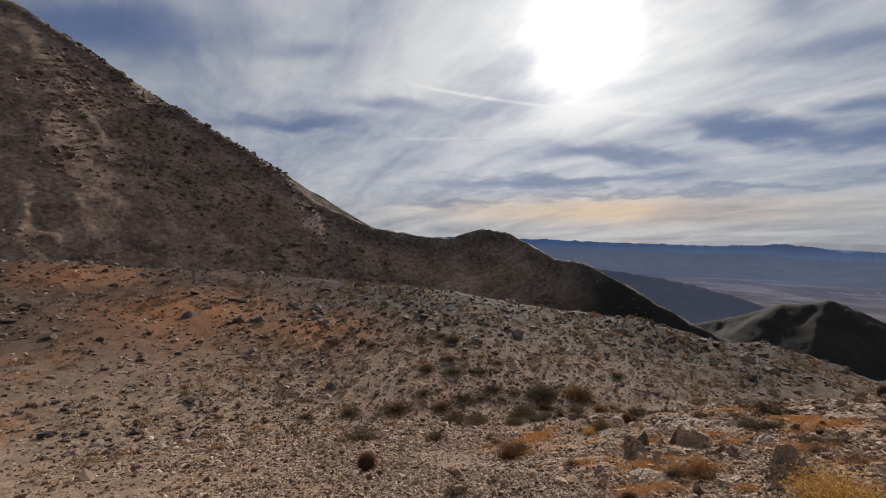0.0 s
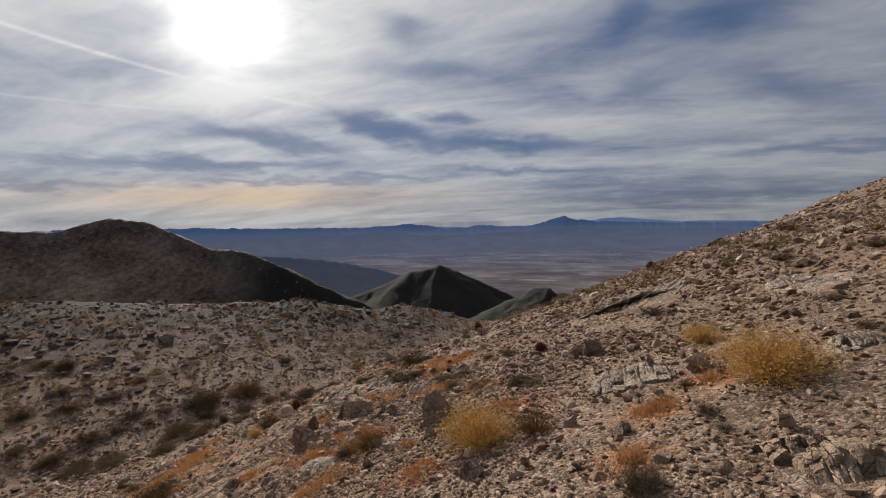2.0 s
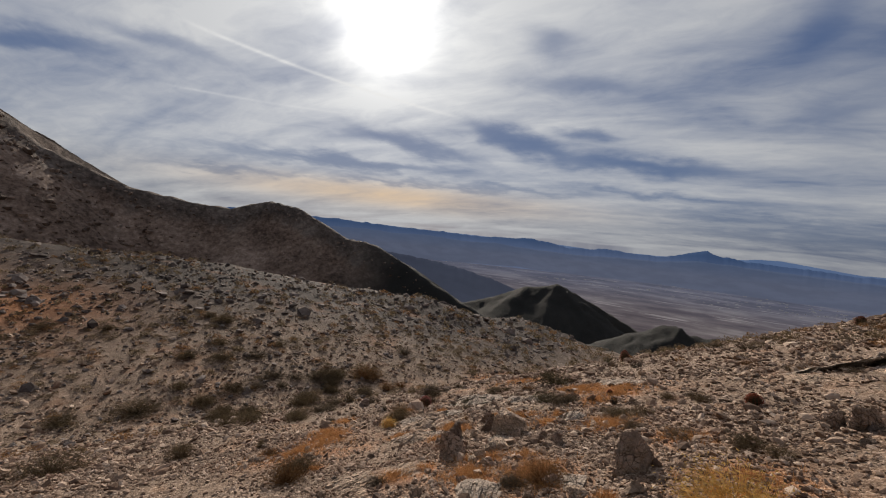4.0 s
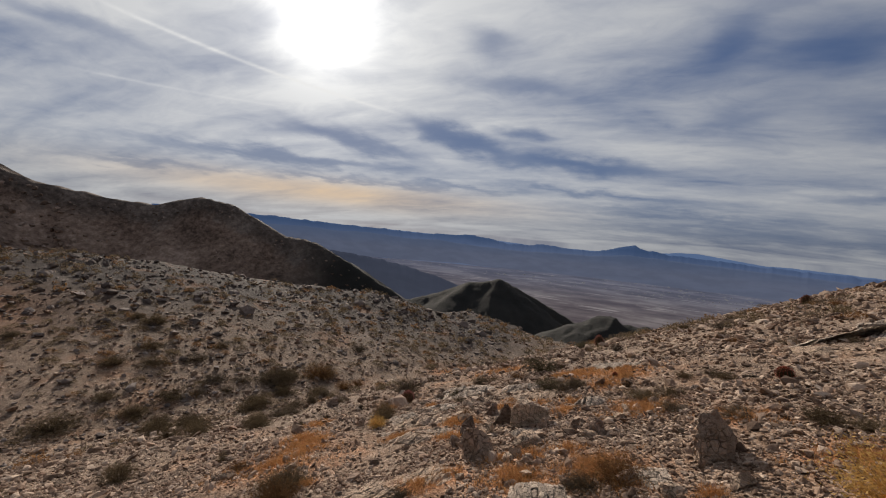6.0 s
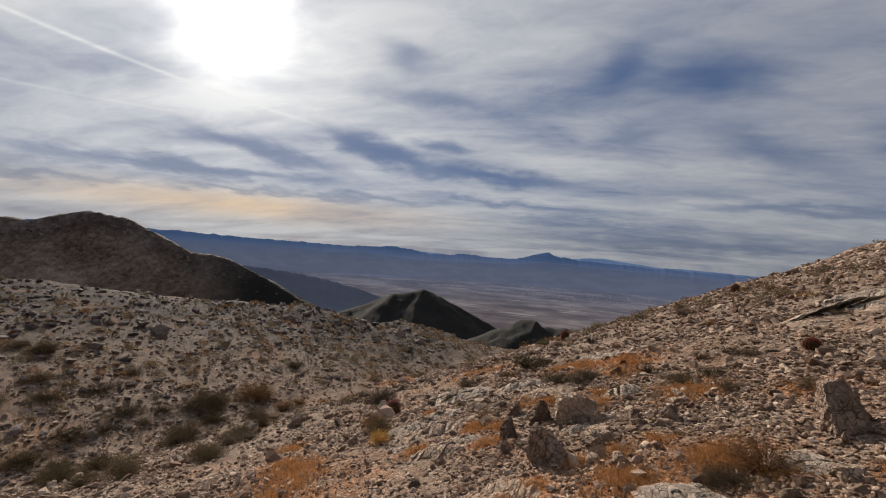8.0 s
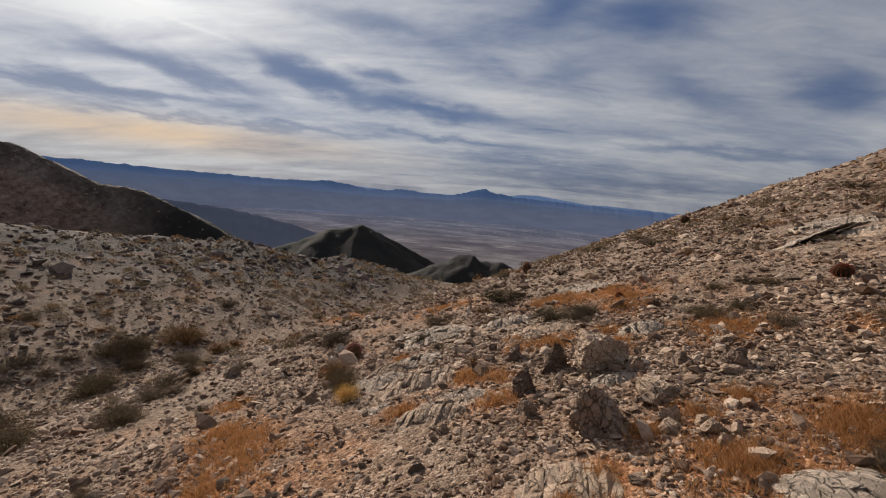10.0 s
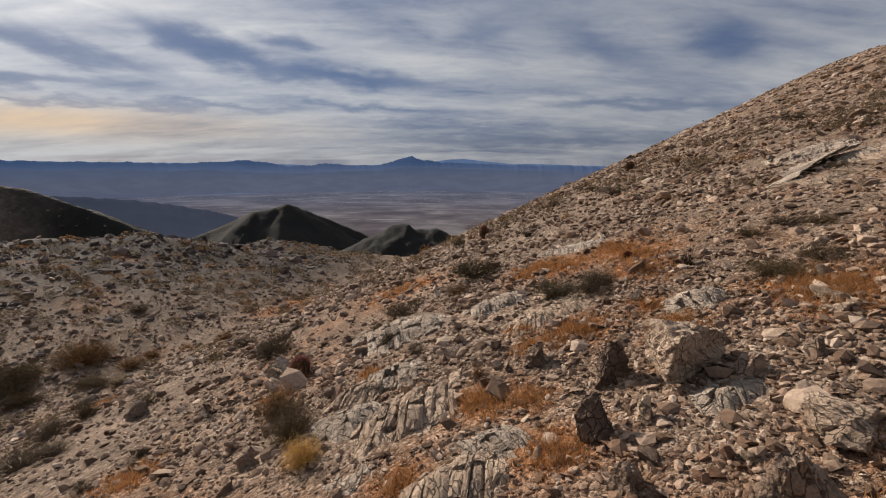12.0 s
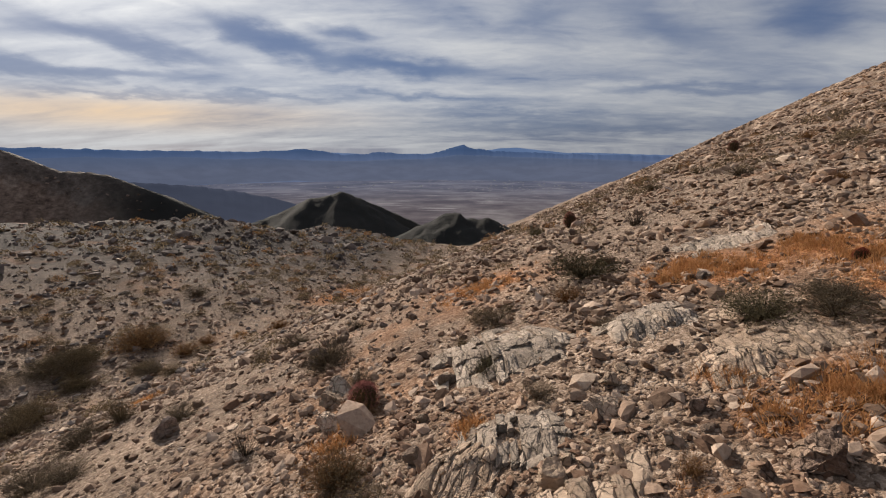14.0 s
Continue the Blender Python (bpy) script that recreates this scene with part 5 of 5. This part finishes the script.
shrub(0.38, 20.57, 0.56, 0.33, 'dark')
shrub(-0.70, 14.26, 0.34, 0.17, 'rust')
shrub(-3.24, 15.52, 0.67, 0.36, 'twig')
shrub(-3.79, 10.40, 0.37, 0.16, 'grey')
shrub(-11.57, 11.35, 0.78, 0.39, 'grey')
shrub(-13.96, 23.80, 1.01, 0.41, 'rust')
shrub(-8.33, 14.38, 0.35, 0.20, 'grey')
shrub(-5.40, 9.08, 0.13, 0.16, 'rust')
shrub(-1.13, 19.91, 0.63, 0.25, 'dark')
shrub(3.25, 20.42, 0.63, 0.28, 'rust')
shrub(-12.62, 9.65, 0.84, 0.44, 'dark')
shrub(-14.39, 10.21, 0.65, 0.44, 'dark')
shrub(-10.62, 9.61, 0.57, 0.26, 'dark')
shrub(-17.99, 17.33, 1.12, 0.60, 'tan')
shrub(-11.00, 11.28, 0.62, 0.27, 'grey')
shrub(-15.73, 19.71, 0.72, 0.48, 'dark')
shrub(-18.22, 19.08, 0.76, 0.38, 'dark')
shrub(-19.35, 19.99, 1.30, 0.50, 'dark')
shrub(-6.32, 5.52, 0.61, 0.34, 'rust')
shrub(-7.42, 10.70, 0.37, 0.26, 'rust')
shrub(-7.07, 9.07, 0.35, 0.35, 'tan')
shrub(-3.36, 5.97, 0.24, 0.16, 'grey')
shrub(-2.11, 10.20, 0.37, 0.15, 'tan')
shrub(-1.71, 10.17, 0.40, 0.16, 'grey')
shrub(-2.42, 8.24, 0.40, 0.15, 'grey')
shrub(-1.16, 7.57, 0.39, 0.14, 'dark')
shrub(-2.73, 9.03, 0.55, 0.16, 'dark')
shrub(-4.90, 5.72, 0.28, 0.16, 'grey')
shrub(-6.10, 12.03, 0.49, 0.24, 'grey')
shrub(-20.35, 17.44, 0.74, 0.35, 'grey')
shrub(-21.14, 16.42, 0.83, 0.41, 'grey')
shrub(-8.08, 6.82, 0.24, 0.13, 'grey')
shrub(-8.96, 7.29, 0.20, 0.20, 'tan')
shrub(-17.95, 16.53, 1.33, 0.73, 'dark')
shrub(-10.71, 9.72, 0.65, 0.36, 'dark')
shrub(-12.17, 12.63, 0.78, 0.33, 'grey')
shrub(-19.52, 19.87, 1.67, 0.63, 'dark')
shrub(-18.50, 22.14, 1.90, 0.62, 'tan')
shrub(-18.42, 18.95, 0.79, 0.47, 'dark')
shrub(-10.29, 12.32, 0.53, 0.32, 'grey')
shrub(-8.95, 10.04, 0.22, 0.15, 'grey')
shrub(-7.30, 9.68, 0.41, 0.32, 'tan')
shrub(-3.78, 10.26, 0.51, 0.22, 'grey')
shrub(-6.83, 8.55, 0.27, 0.22, 'gold')
shrub(-9.31, 9.64, 0.28, 0.14, 'grey')
cactus(-3.84, 18.09, 0.29, 0.35, 'dark')
cactus(3.60, 24.62, 0.37, 0.37, 'dark')
cactus(-0.95, 9.60, 0.23, 0.16, 'red')
cactus(-7.42, 10.84, 0.27, 0.25, 'pink')
cactus(-8.09, 3.42, 0.38, 0.29, 'dark')
cactus(-2.82, 4.20, 0.23, 0.21, 'dark')
cactus(-1.33, 2.93, 0.43, 0.26, 'dark')
cactus(-3.17, 10.96, 0.11, 0.10, 'red')


def make_grass():
    """Dry orange grass in thin tufts."""
    rng = np.random.default_rng(12)
    v, f = [], []
    for gx, gy, r in GRASS:
        d = math.hypot(gx - EYE[0], gy - EYE[1])
        tufts = int(min(520, 560 * r * r + 60)) if d < 16 else 60
        for _ in range(tufts):
            a, q = rng.uniform(0, 2 * math.pi), r * 1.15 * abs(rng.normal(0, 0.55))
            tx, ty = gx + q * math.cos(a), gy + q * math.sin(a)
            tz = float(height(tx, ty)) - 0.005
            tall = rng.uniform(0.03, 0.09)
            for _ in range(9):
                b = len(v)
                l = rng.uniform(0.5, 1.2) * tall
                dx, dy = rng.normal(0, 0.55, 2) * l
                ox, oy = rng.normal(0, 0.02, 2)
                w = 0.0022 + 0.0003 * d
                c, s = math.cos(a * 7 + b), math.sin(a * 7 + b)
                v += [(tx + ox - w * c, ty + oy - w * s, tz), (tx + ox + w * c, ty + oy + w * s, tz), (tx + ox + dx, ty + oy + dy, tz + l)]
                f.append((b, b + 1, b + 2))
    return tagged(linked("dry_grass", v, f, STRAW), "sparse dry orange grass in tufts between stones", "grass", kind="stuff")


make_grass()


def far_brush():
    """Countless low shrubs on the slopes farther off."""
    rng = np.random.default_rng(19)
    x, y, r = scatter(rng, 2200, 15, 120, -110, 52)
    x2, y2, r2 = scatter(rng, 4200, 24, 100, -112, -8)
    x, y, r = np.concatenate([x, x2]), np.concatenate([y, y2]), np.concatenate([r, r2])
    keep = fbm(x, y, 11, 3) + rng.uniform(-0.7, 0.5, len(x)) > 0
    x, y, r = x[keep], y[keep], r[keep]
    z = height(x, y)
    out = {}
    for k in range(len(x)):
        size = rng.uniform(0.16, 0.42) * (1 + 0.4 * (r[k] > 40))
        flat, fine = rng.uniform(0.35, 0.6), 0.055 if r[k] < 35 else 0.12
        tone = ("dark", "grey", "grey", "rust", "dark", "tan")[k % 6]
        v, f = out.setdefault(tone, ([], []))
        for _ in range(220 if r[k] < 35 else 48):
            d = rng.normal(size=3)
            d = d / np.linalg.norm(d) * rng.uniform(0.5, 1.0)
            c = np.array([x[k] + d[0] * size, y[k] + d[1] * size, z[k] + abs(d[2]) * size * flat * 1.6])
            e, g = rng.normal(0, size * fine, 3), rng.normal(0, size * fine, 3)
            b = len(v)
            v += [c - e, c + e, c + g]
            f.append((b, b + 1, b + 2))
    for tone, (v, f) in out.items():
        tagged(linked("far_brush", v, f, LEAF[tone]), "scattered low " + SHRUB_WORDS[tone].replace("low ", "").replace("desert shrub", "brush") + " on far slopes", "brush", kind="stuff")


far_brush()
